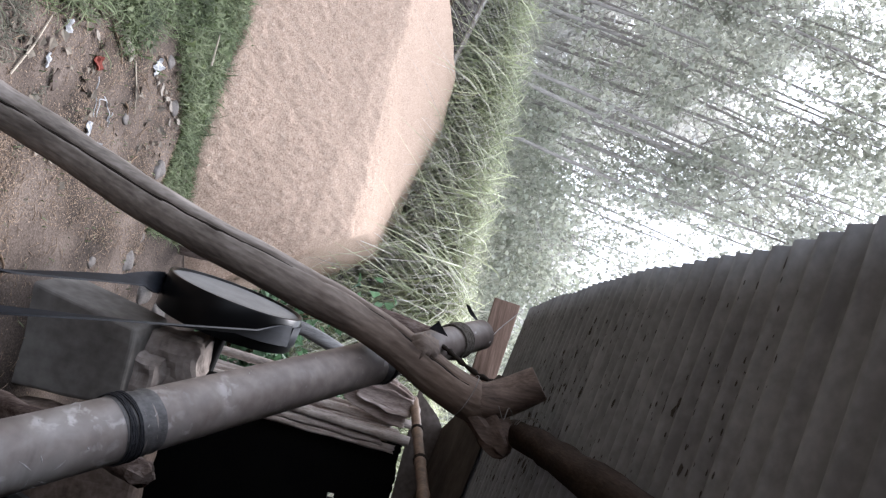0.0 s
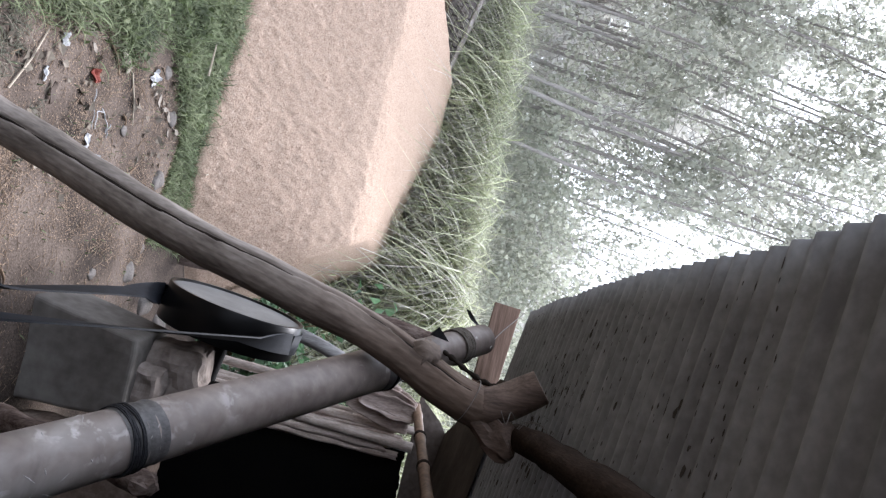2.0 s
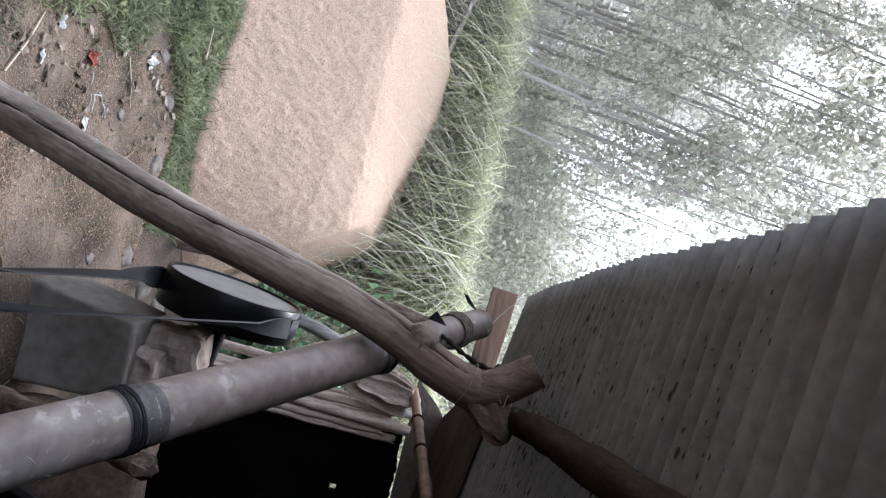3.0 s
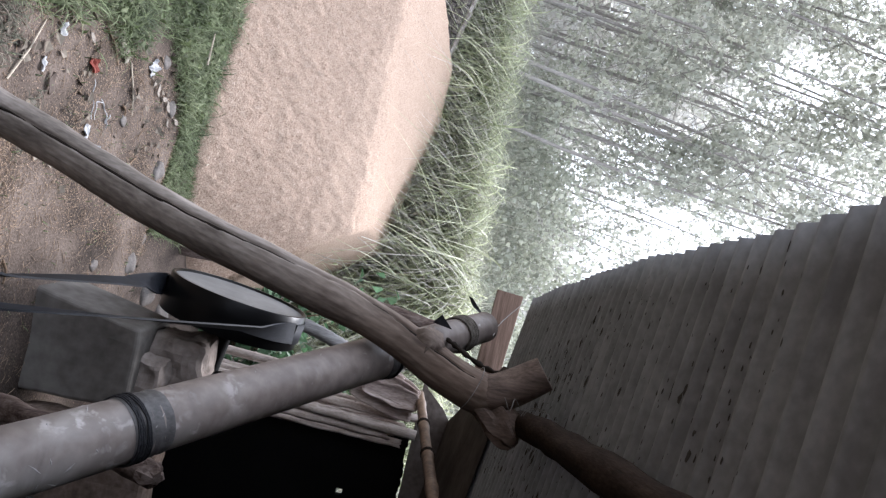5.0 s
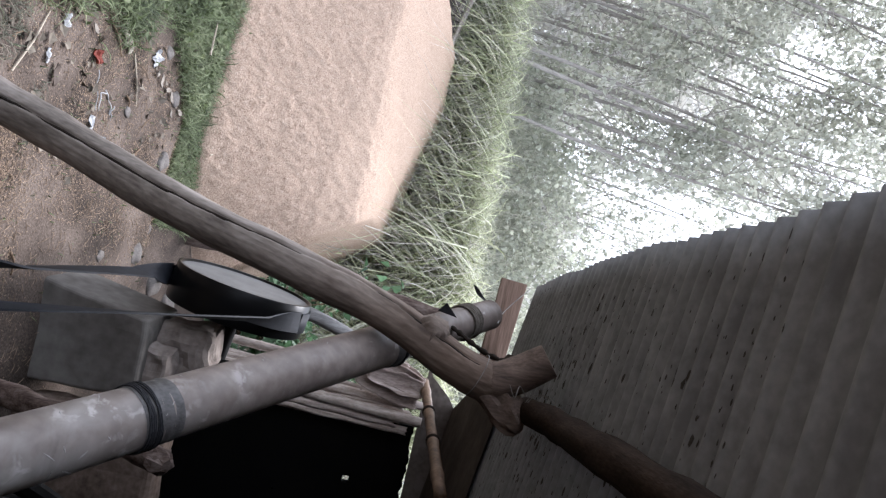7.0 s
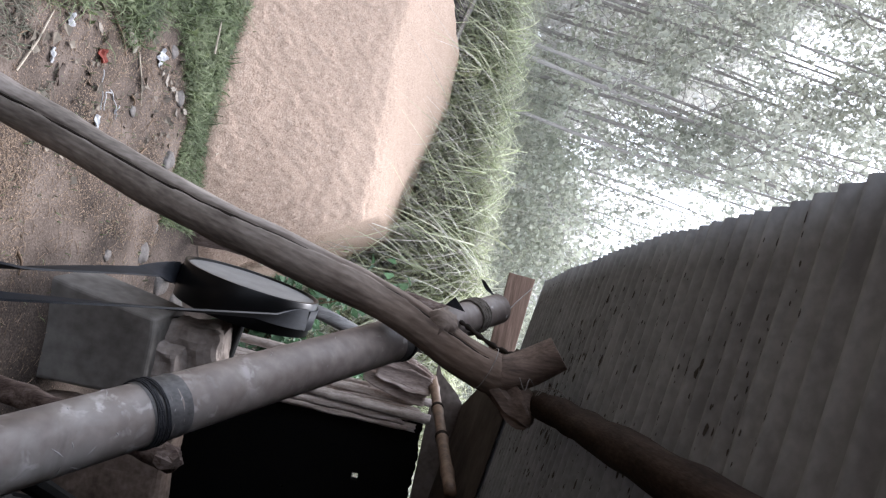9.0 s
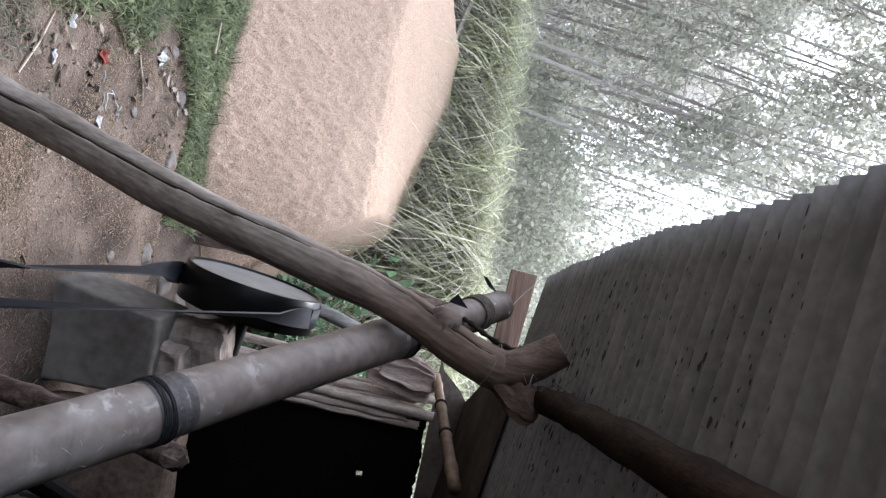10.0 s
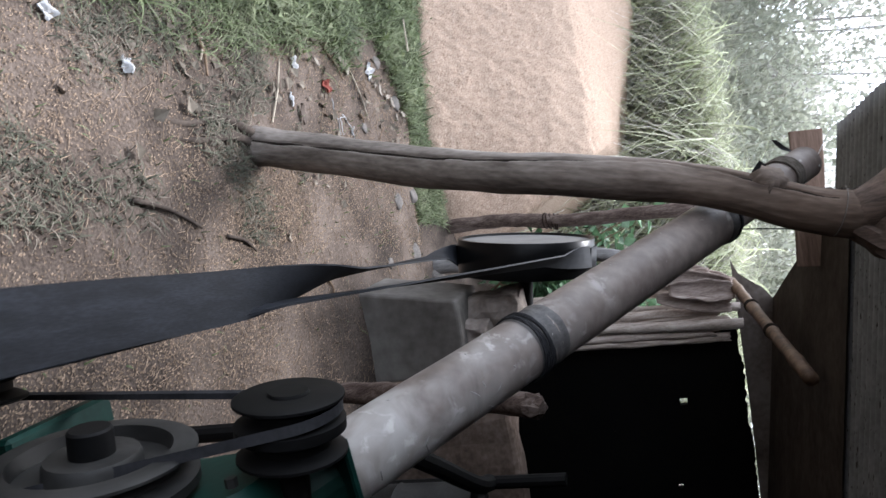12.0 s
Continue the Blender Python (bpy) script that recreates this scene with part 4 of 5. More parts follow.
        for q in range(rows):
            t = q / (rows - 1)
            wide = w * (0.35 + 0.65 * math.sin(math.pi * (0.12 + 0.72 * t))) * (1 + 0.2 * noise.noise(Vector((x * 30, t * 4, 0))))
            for e in range(cols):
                u = 2 * e / (cols - 1) - 1
                bend = curl * u * (1 + 0.5 * t)
                verts.append(Vector((wide * math.sin(bend) / curl + lean * t, -0.05 * t * t - wide * 0.8 * (1 - math.cos(bend)) + 0.006 * noise.noise(Vector((u * 5, t * 3, x * 20))), tall * t + 0.02 * noise.noise(Vector((u * 3, 7, x * 10))) * t)))
        for q in range(rows - 1):
            for e in range(cols - 1):
                a = q * cols + e
                faces.append((a, a + 1, a + cols + 1, a + cols))
        o = smooth(part("blade", (verts, faces), M_SACK, sh))
        o.modifiers.new("thickness", "SOLIDIFY").thickness = 0.004
    r = base("bamboo_rafter", pose(0.5, 4.5, 1.78), "brown bamboo rafter tied under the far roof sheet", "rafter")
    a, c = Vector((-0.13, -0.03, -0.03)), Vector((0.21, -1.6, 0.095))
    pts, rad = [], []
    for k in range(25):
        pts.append(a.lerp(c, k / 24))
        rad.append(0.034 if k % 6 in (3,) else 0.029)
    smooth(part("cane", tube(pts, rad, 14), M_BAMBOOBR, r))
    for k in (0.35, 0.62):
        p = a.lerp(c, k)
        d = (c - a).normalized()
        sd = d.orthogonal().normalized()
        e = d.cross(sd)
        part("tie", merged(*[tube([p + d * (0.012 * q) + (sd * math.cos(t) + e * math.sin(t)) * 0.034 for t in np.linspace(0, 6.28, 15)], [0.004] * 15, 6) for q in (-1, 0, 1)]), M_CRACK, r, "dark cord tie")
    wp = base("weathered_pole", pose(0.09, 4.2, 0.0), "grey weathered pole leaning behind the drive wheel", "pole")
    pts = spline([(-0.06, 0, -0.1), (-0.03, 0, 0.5), (0.0, 0, 0.98), (0.13, 0.0, 1.36), (0.16, 0.01, 1.46)], 6)
    smooth(part("stem", tube(pts, np.linspace(0.05, 0.04, len(pts)), 16, 0.25, 21), M_GREYPOLE, wp))
    sl = base("slender_post", pose(-0.25, 4.58, 0), "thin crooked wooden post wrapped with twine", "post")
    pts = spline([(0, 0, -0.1), (0.02, 0, 0.35), (0.09, -0.05, 0.8), (0.13, -0.1, 1.4), (0.2, -0.15, 2.0)], 8)
    smooth(part("pole", tube(pts, np.linspace(0.05, 0.042, len(pts)), 16, 0.25, 12), M_STAKE, sl))
    part("twine", merged(*[tube([Vector((0.07 + 0.005 * q, -0.03, 0.66 + 0.02 * q)) + Vector((math.cos(t), math.sin(t), 0.2 * math.sin(t + q))) * 0.052 for t in np.linspace(0, 6.28, 15)], [0.006] * 15, 6) for q in range(5)]), M_BROWNWOOD, sl, "loose twine wrapping")


build_shed()


# ---- vegetation ----
def blades(spots, rng, length, width, droop, seg=3, lean=0.5):
    """Curved tapering blades from each spot (x, y, z)."""
    verts, faces = [], []
    for x, y, z in spots:
        L, a = length * rng.uniform(0.55, 1.15), rng.uniform(0, 6.283)
        dx, dy, ln = math.cos(a), math.sin(a), lean * rng.uniform(0.2, 1.0)
        w, dr = width * rng.uniform(0.6, 1.3), droop * rng.uniform(0.3, 1.2)
        o = len(verts)
        for k in range(seg + 1):
            t = k / seg
            out = L * (ln * t + dr * t * t)
            up = L * (t - dr * 0.75 * t * t * t)
            ww = w * (1 - t) ** 0.7 * 0.5 + 0.0004
            cx, cy, cz = x + dx * out, y + dy * out, z + up
            verts += [(cx - dy * ww, cy + dx * ww, cz), (cx + dy * ww, cy - dx * ww, cz)]
        for k in range(seg):
            faces.append((o + 2 * k, o + 2 * k + 1, o + 2 * k + 3, o + 2 * k + 2))
    return verts, faces


def grass_density(x, y):
    d = 0.0
    if x < -0.25 and 3.95 < y < 4.5:
        d = 1.0
    edge = -0.74 - 0.16 * noise.noise(Vector((0, y * 2.5, 7)))
    if y > 2.0:
        edge -= 0.33 * min(y - 2.0, 1.4) * (1 if y < 3.5 else max(0, (3.95 - y) / 0.45))
    if x < edge and y < 4.5:
        d = max(d, min(1, (edge - x) / 0.25 + 0.25))
    return d


def build_grass():
    rng = random.Random(11)
    spots = []
    while len(spots) < 52000:
        x, y = rng.uniform(-3.2, -0.15), rng.uniform(0.5, 4.5)
        if rng.random() < grass_density(x, y) * (1 if y > 2 else 0.75) * min(1, max(0, (x + 3.2) / 0.9 + 0.3 * noise.noise(Vector((y, x, 0))))) * min(1, (y - 0.5) / 0.8):
            spots.append((x, y, ground_z(x, y) - 0.004))
    tagged(part("grass", blades(spots, rng, 0.085, 0.0052, 0.8), M_GRASS), "short green grass and weeds along the heap's foot", "grass", kind="stuff")
    tall = []
    while len(tall) < 7000:
        x, y = rng.uniform(-2.8, -0.8), rng.uniform(0.8, 4.45)
        if grass_density(x, y) > 0.6 and noise.noise(Vector((x * 3, y * 3, 1))) > rng.uniform(-0.1, 0.35):
            tall.append((x, y, ground_z(x, y) - 0.004))
    tagged(part("tall_grass", blades(tall, rng, 0.17, 0.0075, 0.9, 4), M_GRASS), "taller tufts of green grass at the yard edge", "grass", kind="stuff")
    sparse = [(x, y, ground_z(x, y) - 0.004) for x, y in ((rng.gauss(-0.5, 0.5), rng.uniform(0.6, 4.0)) for _ in range(700)) if x < 0.5]
    tagged(part("grass_tufts", blades(sparse, rng, 0.035, 0.005, 0.6), M_GRASS), "sparse tiny grass tufts on bare earth", "grass", kind="stuff")
    rough, dry = [], []
    for _ in range(20000):
        x, y = rng.uniform(-1.4, -0.1), rng.uniform(0.7, 2.5)
        if noise.noise(Vector((x * 3.2, y * 3.2, 2))) - 0.45 * (x + 0.7) > rng.uniform(-0.2, 0.45):
            (rough if rng.random() < 0.6 else dry).append((x, y, ground_z(x, y) - 0.003))
    tagged(part("low_weeds", blades(rough, rng, 0.045, 0.005, 0.9, 3, 0.9), M_DULLWEED), "thin dusty trampled weeds on the bare earth", "weeds", kind="stuff")
    tagged(part("dry_grass", blades(dry, rng, 0.04, 0.003, 0.9, 3, 1.0), M_STRAW), "thin dry grass lying on the earth", "grass", kind="stuff")
    far = []
    while len(far) < 9000:
        x, y = rng.gauss(-4, 3.5), rng.gauss(0, 4)
        if x < -0.9 and y < 5 and noise.noise(Vector((x * 0.7, y * 0.7, 5))) > rng.uniform(-0.4, 0.3):
            far.append((x, y, -0.01))
    tagged(part("outer_grass", blades(far, rng, 0.12, 0.012, 0.7), M_GRASS), "patchy grass of the outer yard", "grass", kind="stuff")
    v, f = [], []
    for _ in range(2600):
        x, y = rng.uniform(-2.6, -0.95), rng.uniform(0.9, 4.2)
        if rng.random() < grass_density(x, y) * 0.8:
            leaf(v, f, Vector((x, y, ground_z(x, y) + rng.uniform(0.03, 0.13))), 0.034 * rng.uniform(0.6, 1.5), rng)
    tagged(part("weed_leaves", (v, f), M_GRASS), "broad-leaved green weeds in the grass", "weeds", kind="stuff")


def leaf(verts, faces, c, size, rng, hang=0.0):
    """A pointed leaf of four faces, folded along its rib."""
    a, b = rng.uniform(0, 6.283), rng.gauss(-0.2 - hang, 0.6)
    d = Vector((math.cos(a) * math.cos(b), math.sin(a) * math.cos(b), math.sin(b)))
    s = d.cross(Vector((rng.gauss(0, 0.5), rng.gauss(0, 0.5), 1))).normalized()
    n = s.cross(d) * 0.16
    o = len(verts)
    verts += [c, c + (d * 0.35 + s * 0.42 + n) * size, c + d * size, c + (d * 0.35 - s * 0.42 + n) * size]
    faces += [(o, o + 1, o + 2), (o, o + 2, o + 3)]


def build_reeds():
    rng = random.Random(21)
    for k, (cx, cy, w, n) in enumerate(((-5.2, 8.9, 0.8, 1500), (-4.0, 8.6, 0.7, 1900), (-3.0, 8.4, 0.7, 2000), (-2.0, 8.2, 0.7, 2000), (-1.1, 7.9, 0.7, 2000), (-0.35, 7.6, 0.55, 1700), (0.4, 8.2, 0.7, 1500), (1.3, 8.8, 0.8, 1000), (-2.5, 9.6, 1.2, 1500), (-0.5, 9.4, 1.2, 1500))):
        clump = base("reed_clump", pose(cx, cy, 0), "tall clump of drooping green and dry reeds behind the heap", "reeds", "reed clumps")
        spots = [(rng.gauss(0, w * 0.5), rng.gauss(0, 0.35), rng.uniform(-0.05, 1.98)) for _ in range(int(n * 0.75))]
        part("foliage", blades(spots + [(x + rng.gauss(0, 0.12), y + rng.gauss(0, 0.12), z * 0.95) for x, y, z in spots], rng, 0.85, 0.02, 1.75, 7, 0.5), M_REED, clump)["kind"] = "stuff"
        dry = [(rng.gauss(0, w * 0.5), rng.gauss(-0.1, 0.3), rng.uniform(-0.05, 1.75)) for _ in range(int(n * 0.6))]
        part("dead_foliage", blades(dry, rng, 0.95, 0.015, 1.8, 7, 0.55), M_DRYREED, clump)["kind"] = "stuff"


def build_tree(x, y, h, r, seed, n, size, mat, low=2.5, spread=1.3, lean=0.15, far=False, dense=False):
    rng = random.Random(seed)
    t = base("poplar_tree", pose(x, y, 0), "slender grey-barked poplar with green leaves paled for haze", "tree", "poplar plantation")
    pts = [(lean * z + 0.05 * math.sin(z * 0.9 + seed), 0.04 * math.cos(z * 0.7 + seed), z) for z in np.linspace(-0.2, h, 12)]
    meshes = [tube(pts, np.linspace(r, r * 0.2, 12), 8)]
    v, f = [], []
    limbs = 7 if far else 11
    ends = []
    for k in range(limbs):
        z = low + (h - low) * (k + rng.random()) / limbs * 0.92
        a, L = rng.uniform(0, 6.283), spread * rng.uniform(0.6, 1.15) * (1 - 0.5 * z / h)
        p0 = Vector((lean * z, 0, z))
        p1 = p0 + Vector((math.cos(a) * L * 0.6, math.sin(a) * L * 0.6, L * 0.75))
        p2 = p0 + Vector((math.cos(a) * L, math.sin(a) * L, L * 1.55))
        lim = spline([p0, p1, p2], 4)
        meshes.append(tube(lim, np.linspace(r * 0.2, 0.004, len(lim)), 5))
        ends.append(lim)
        for _ in range(0 if far else 3):
            q = Vector(lim[rng.randrange(2, len(lim))])
            e = q + Vector((rng.gauss(0, 0.35), rng.gauss(0, 0.35), rng.uniform(-0.1, 0.5)))
            meshes.append(tube([q, (q + e) / 2, e], [0.008, 0.006, 0.003], 4))
            ends.append([np.array(q), np.array((q + e) / 2), np.array(e)])
    part("trunk", merged(*meshes), M_BARK, t)
    spray, centre = (1, None) if far or dense else (13, None)
    for i in range(n):
        if i % spray == 0:
            lim = ends[rng.randrange(len(ends))]
            p = Vector(lim[rng.randrange(1, len(lim))])
            centre = p + Vector((rng.gauss(0, 0.22), rng.gauss(0, 0.22), rng.gauss(0, 0.22))) * (1.8 if far else 1)
        q = centre if spray == 1 else centre + Vector((rng.gauss(0, 0.11), rng.gauss(0, 0.11), rng.gauss(0, 0.15)))
        gap = noise.noise(Vector((q.x + x, q.y + y, q.z)) * (0.3 if far else 0.75))
        if dense or gap > (rng.uniform(-0.5, -0.2) + 0.55 * max(0.0, q.z / h - 0.45) if far else rng.uniform(-0.22, 0.05)):
            leaf(v, f, q, size * rng.uniform(0.6, 1.3), rng, 0.5)
    part("crown", (v, f), mat, t)["kind"] = "stuff"


def build_woods():
    rng = random.Random(33)
    k = 0
    for y in (10.6, 12.2, 14.0, 16.0, 18.5):
        for i in range(13):
            x = -11.5 + i * 0.8 * (y / 11) + rng.uniform(-0.3, 0.3)
            if x > -0.33 * y:
                continue
            k += 1
            build_tree(x, y + rng.uniform(-0.4, 0.4), rng.uniform(9, 12), rng.uniform(0.04, 0.06), 100 + k, 1700, 0.11, M_LEAF, 3.2)
    for x, y, h in ((-4.6, 15.0, 7.6), (-3.9, 16.5, 6.6), (-5.2, 17.5, 8.5), (-3.3, 18.0, 6.2), (-5.0, 20.0, 8.6)):
        k += 1
        build_tree(x, y, h, 0.05, 200 + k, 900, 0.12, M_LEAF, 2.0, 1.6)
    for y in (12.6, 14.2):
        for i in range(9):
            k += 1
            x = -5.0 + i * 1.05 + rng.uniform(-0.3, 0.3)
            build_tree(x, y + rng.uniform(-0.4, 0.4), rng.uniform(2.7, 3.5) * (1.15 if x < -3 else 1), 0.035, 500 + k, 2300, 0.105, M_THICKET, 0.2, 1.5, 0.08, dense=True)
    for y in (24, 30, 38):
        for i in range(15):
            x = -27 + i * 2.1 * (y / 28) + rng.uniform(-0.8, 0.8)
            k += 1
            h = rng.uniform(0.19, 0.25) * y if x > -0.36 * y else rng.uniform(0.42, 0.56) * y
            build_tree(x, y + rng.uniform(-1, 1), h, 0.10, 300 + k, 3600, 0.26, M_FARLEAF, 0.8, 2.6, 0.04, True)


def build_shrub():
    rng = random.Random(5)
    s = base("leafy_shrub", pose(0.25, 5.4, 0), "dark green leafy shrub growing behind the drive wheel", "shrub")
    stems, v, f = [], [], []
    for k in range(16):
        a, L = rng.uniform(0, 6.283), rng.uniform(0.5, 1.35)
        lim = spline([(0, 0, 0), (0.2 * math.cos(a), 0.15 * math.sin(a), L * 0.5), (0.45 * math.cos(a), 0.35 * math.sin(a), L)], 4)
        stems.append(tube(lim, np.linspace(0.012, 0.004, len(lim)), 5))
        for _ in range(60):
            p = Vector(lim[rng.randrange(2, len(lim))]) + Vector((rng.gauss(0, 0.1), rng.gauss(0, 0.1), rng.gauss(0, 0.1)))
            leaf(v, f, p, rng.uniform(0.07, 0.13), rng, 0.2)
    part("stems", merged(*stems), M_TWIG, s)
    part("leaves", (v, f), M_SHRUB, s)["kind"] = "stuff"


def build_yard_wall():
    w = base("sloping_brick_wall", pose(-0.5, 7.25, 0.02), "grey weathered brick wall with pale sloping coping behind the heap", "wall")
    a = math.atan2(0.95, 4.6)
    part("core", box(5.6, 0.16, 1.2, Matrix.Translation((-2.7, 0.02, 0.0)) @ pose(0, 0, 0, 0, math.degrees(a), 0) @ pose(0, 0, -0.05), 0), M_MUD, w)
    brick = None
    for row in range(4):
        for col in range(46):
            b = part("brick", box(0.112, 0.05, 0.062, None, 0.006, 1), M_TILE, w) if brick is None else brick.copy()
            if brick is not None:
                scene.collection.objects.link(b)
            brick = brick or b
            x = -(col + 0.5 * (row % 2)) * 0.12
            b.matrix_basis = pose(x - 0.0, -0.085, 0.78 - 0.07 * (row + 1) - x * math.tan(a), 0, math.degrees(a), 0)
    part("coping", box(5.6, 0.2, 0.03, Matrix.Translation((-2.75, 0, 0.785 + 2.75 * math.tan(a))) @ pose(0, 0, 0, 0, math.degrees(a), 0), 0.006, 1), M_PIPE, w, "pale thin coping strip")


def build_undergrowth():
    """Dry stems and brushwood between the reeds and the trees."""
    rng = random.Random(61)
    spots = [(rng.uniform(-9, 1.5), rng.uniform(9.6, 13.5), -0.05) for _ in range(11000)]
    tagged(part("undergrowth", blades(spots, rng, 3.1, 0.02, 0.3, 4, 0.35), M_BRUSH), "grey-brown dry brushwood between reeds and poplars", "undergrowth", kind="stuff")
    v, f = [], []
    while len(f) < 26000:
        x, y, z = rng.uniform(-9, 2.5), rng.uniform(9.6, 13.5), rng.uniform(0.1, 1.9)
        if noise.noise(Vector((x * 0.9, y * 0.9, z * 0.9))) > rng.uniform(-0.25, 0.3):
            leaf(v, f, Vector((x, y, z)), rng.uniform(0.04, 0.085), rng, 0.2)
    tagged(part("bush_leaves", (v, f), M_BUSH), "grey-green leafy bushes under the poplars", "bushes", kind="stuff")


build_yard_wall()
build_undergrowth()
build_grass()
build_reeds()
build_woods()
build_shrub()


# ---- small things on the yard ----
def build_litter():
    rng = random.Random(9)

    def scrap(name, x, y, sx, sy, mat, label, turn, category="litter"):
        b = base(name, pose(x, y, ground_z(x, y), 0, 0, turn), label, category)
        verts, faces, n = [], [], 7
        for j in range(n):
            for i in range(n):
                p = Vector(((i / (n - 1) - 0.5) * sx, (j / (n - 1) - 0.5) * sy, 0))
                p.z = 0.006 + 0.045 * abs(noise.noise(p * 28 + Vector((x * 9, y * 9, 0))))
                verts.append(p)
        for j in range(n - 1):
            for i in range(n - 1):
                faces.append((j * n + i, j * n + i + 1, (j + 1) * n + i + 1, (j + 1) * n + i))
        o = part("sheet", (verts, faces), mat, b)
        o.modifiers.new("thickness", "SOLIDIFY").thickness = 0.003

    scrap("red_wrapper", -0.845, 2.785, 0.06, 0.05, M_RED, "crumpled red wrapper lying on the earth", 20)
    scrap("white_wrapper", -1.06, 3.35, 0.065, 0.09, M_WHITE, "crumpled white plastic scrap by the grass", 50)
    scrap("white_wrapper", -0.566, 2.89, 0.075, 0.035, M_WHITE, "small white paper strip on the earth", 5)
    scrap("white_wrapper", -0.714, 2.45, 0.06, 0.02, M_WHITE, "small white paper strip on the earth", 10)
    scrap("white_wrapper", -0.884, 2.50, 0.055, 0.03, M_WHITE, "small white paper strip on the earth", 35)
    scrap("white_wrapper", -0.61, 1.49, 0.05, 0.04, M_WHITE, "small white paper scrap in the weeds", 0)
    scrap("white_wrapper", -0.685, 1.223, 0.045, 0.04, M_WHITE, "small white paper scrap in the weeds", 40)
    scrap("white_wrapper", -0.53, 3.0, 0.02, 0.02, M_WHITE, "tiny white paper crumb on the earth", 0)
    for a, b, c in (((-0.80, 2.835), (-0.72, 2.86), (-0.635, 2.905)), ((-0.74, 2.93), (-0.70, 3.0), (-0.65, 3.026)), ((-0.73, 2.95), (-0.71, 2.90), (-0.64, 2.93)), ((-0.70, 3.04), (-0.66, 3.03), (-0.63, 3.045))):
        rib = base("plastic_ribbon", pose(0, 0, 0), "thin pale plastic ribbon lying loose on the earth", "litter", "pale ribbons")
        run = [Vector((x, y, ground_z(x, y) + 0.008 + 0.004 * math.sin(k))) for k, (x, y, _) in enumerate(spline([(*a, 0), (*b, 0), (*c, 0)], 6))]
        part("strip", tube(run, [0.0024] * len(run), 5), M_WHITE, rib)
    for x, y, L, turn in ((-1.056, 2.937, 0.11, 20), (-1.015, 2.985, 0.12, 70), (-0.98, 3.043, 0.09, 140), (-0.94, 2.70, 0.08, 60), (-0.975, 3.45, 0.1, 20), (-0.96, 3.55, 0.09, 100), (-0.94, 3.62, 0.11, 50), (-0.93, 3.70, 0.08, 10), (-0.90, 3.78, 0.1, 80), (-1.0, 3.40, 0.08, 150), (-0.86, 3.66, 0.07, 35), (-0.665, 2.529, 0.13, 8)):
        brown = x > -0.7
        L *= 0.72
        lf = base("dead_leaf", pose(x, y, ground_z(x, y) + 0.004, 0, 0, turn), "curled brown dead leaf on the earth" if brown else "curled pale dead leaf at the grass edge", "leaf", "dead leaves")
        v, f = [], []
        for k in range(9):
            t = k / 8
            w = 0.2 * L * math.sin(math.pi * (0.06 + 0.88 * t)) * (1 + 0.3 * noise.noise(Vector((x * 9, t * 5, 0))))
            lift = 0.012 + 0.2 * L * (t - 0.5) ** 2 + 0.01 * noise.noise(Vector((t * 4, y * 7, 0)))
            v += [Vector((L * (t - 0.5), -w, 0.6 * lift + 0.005)), Vector((L * (t - 0.5), 0, 0.6 * lift - 0.004)), Vector((L * (t - 0.5), w, 0.6 * lift + 0.007))]
        for k in range(8):
            f += [(3 * k, 3 * k + 1, 3 * k + 4, 3 * k + 3), (3 * k + 1, 3 * k + 2, 3 * k + 5, 3 * k + 4)]
        o = smooth(part("blade", (v, f), M_BROWNLEAF if brown else M_DEADLEAF, lf))
        o.modifiers.new("thickness", "SOLIDIFY").thickness = 0.0015
    for (x0, y0), (x1, y1), r in (((-0.99, 3.109), (-0.769, 3.267), 0.004), ((-0.582, 2.27), (-0.873, 2.394), 0.0042), ((-1.309, 3.883), (-1.496, 3.832), 0.006), ((-0.811, 1.861), (-0.721, 1.845), 0.006), ((-0.80, 4.40), (-0.84, 4.46), 0.004)):
        high = 0.09 if y0 > 3.8 else 0.006
        st = base("straw_stalk", pose(0, 0, 0), "single pale dry straw stalk lying on the ground", "straw", "straw stalks")
        part("stem", tube([(x0, y0, ground_z(x0, y0) + high), ((x0 + x1) / 2, (y0 + y1) / 2 + 0.004, ground_z(x0, y0) + high + 0.005), (x1, y1, ground_z(x1, y1) + high)], [r, r * 0.9, r * 0.6], 7), M_PALESTRAW, st)
    for x, y, L, a, r in ((-0.095, 1.97, 0.17, 75, 0.008), (-0.178, 1.60, 0.3, 78, 0.009), (-0.75, 1.85, 0.16, 20, 0.007), (-0.98, 2.9, 0.2, 60, 0.006), (0.1, 2.6, 0.1, 30, 0.006), (-0.55, 3.4, 0.12, 140, 0.006), *((rng.uniform(-1.15, -0.45), rng.uniform(2.2, 3.8), rng.uniform(0.05, 0.2), rng.uniform(0, 180), rng.uniform(0.002, 0.005)) for _ in range(16))):
        s = base("dry_stick", pose(x, y, ground_z(x, y) + r, 0, 0, a), "short dry stick lying on the earth", "stick", "dry sticks")
        pts = spline([(-L / 2, 0, 0), (0, 0.01, 0.004), (L / 2, -0.006, 0)], 5)
        smooth(part("stem", tube(pts, np.linspace(r, r * 0.6, len(pts)), 8, 0.25, x * 10), M_TWIG if r < 0.008 else M_ROOT, s))
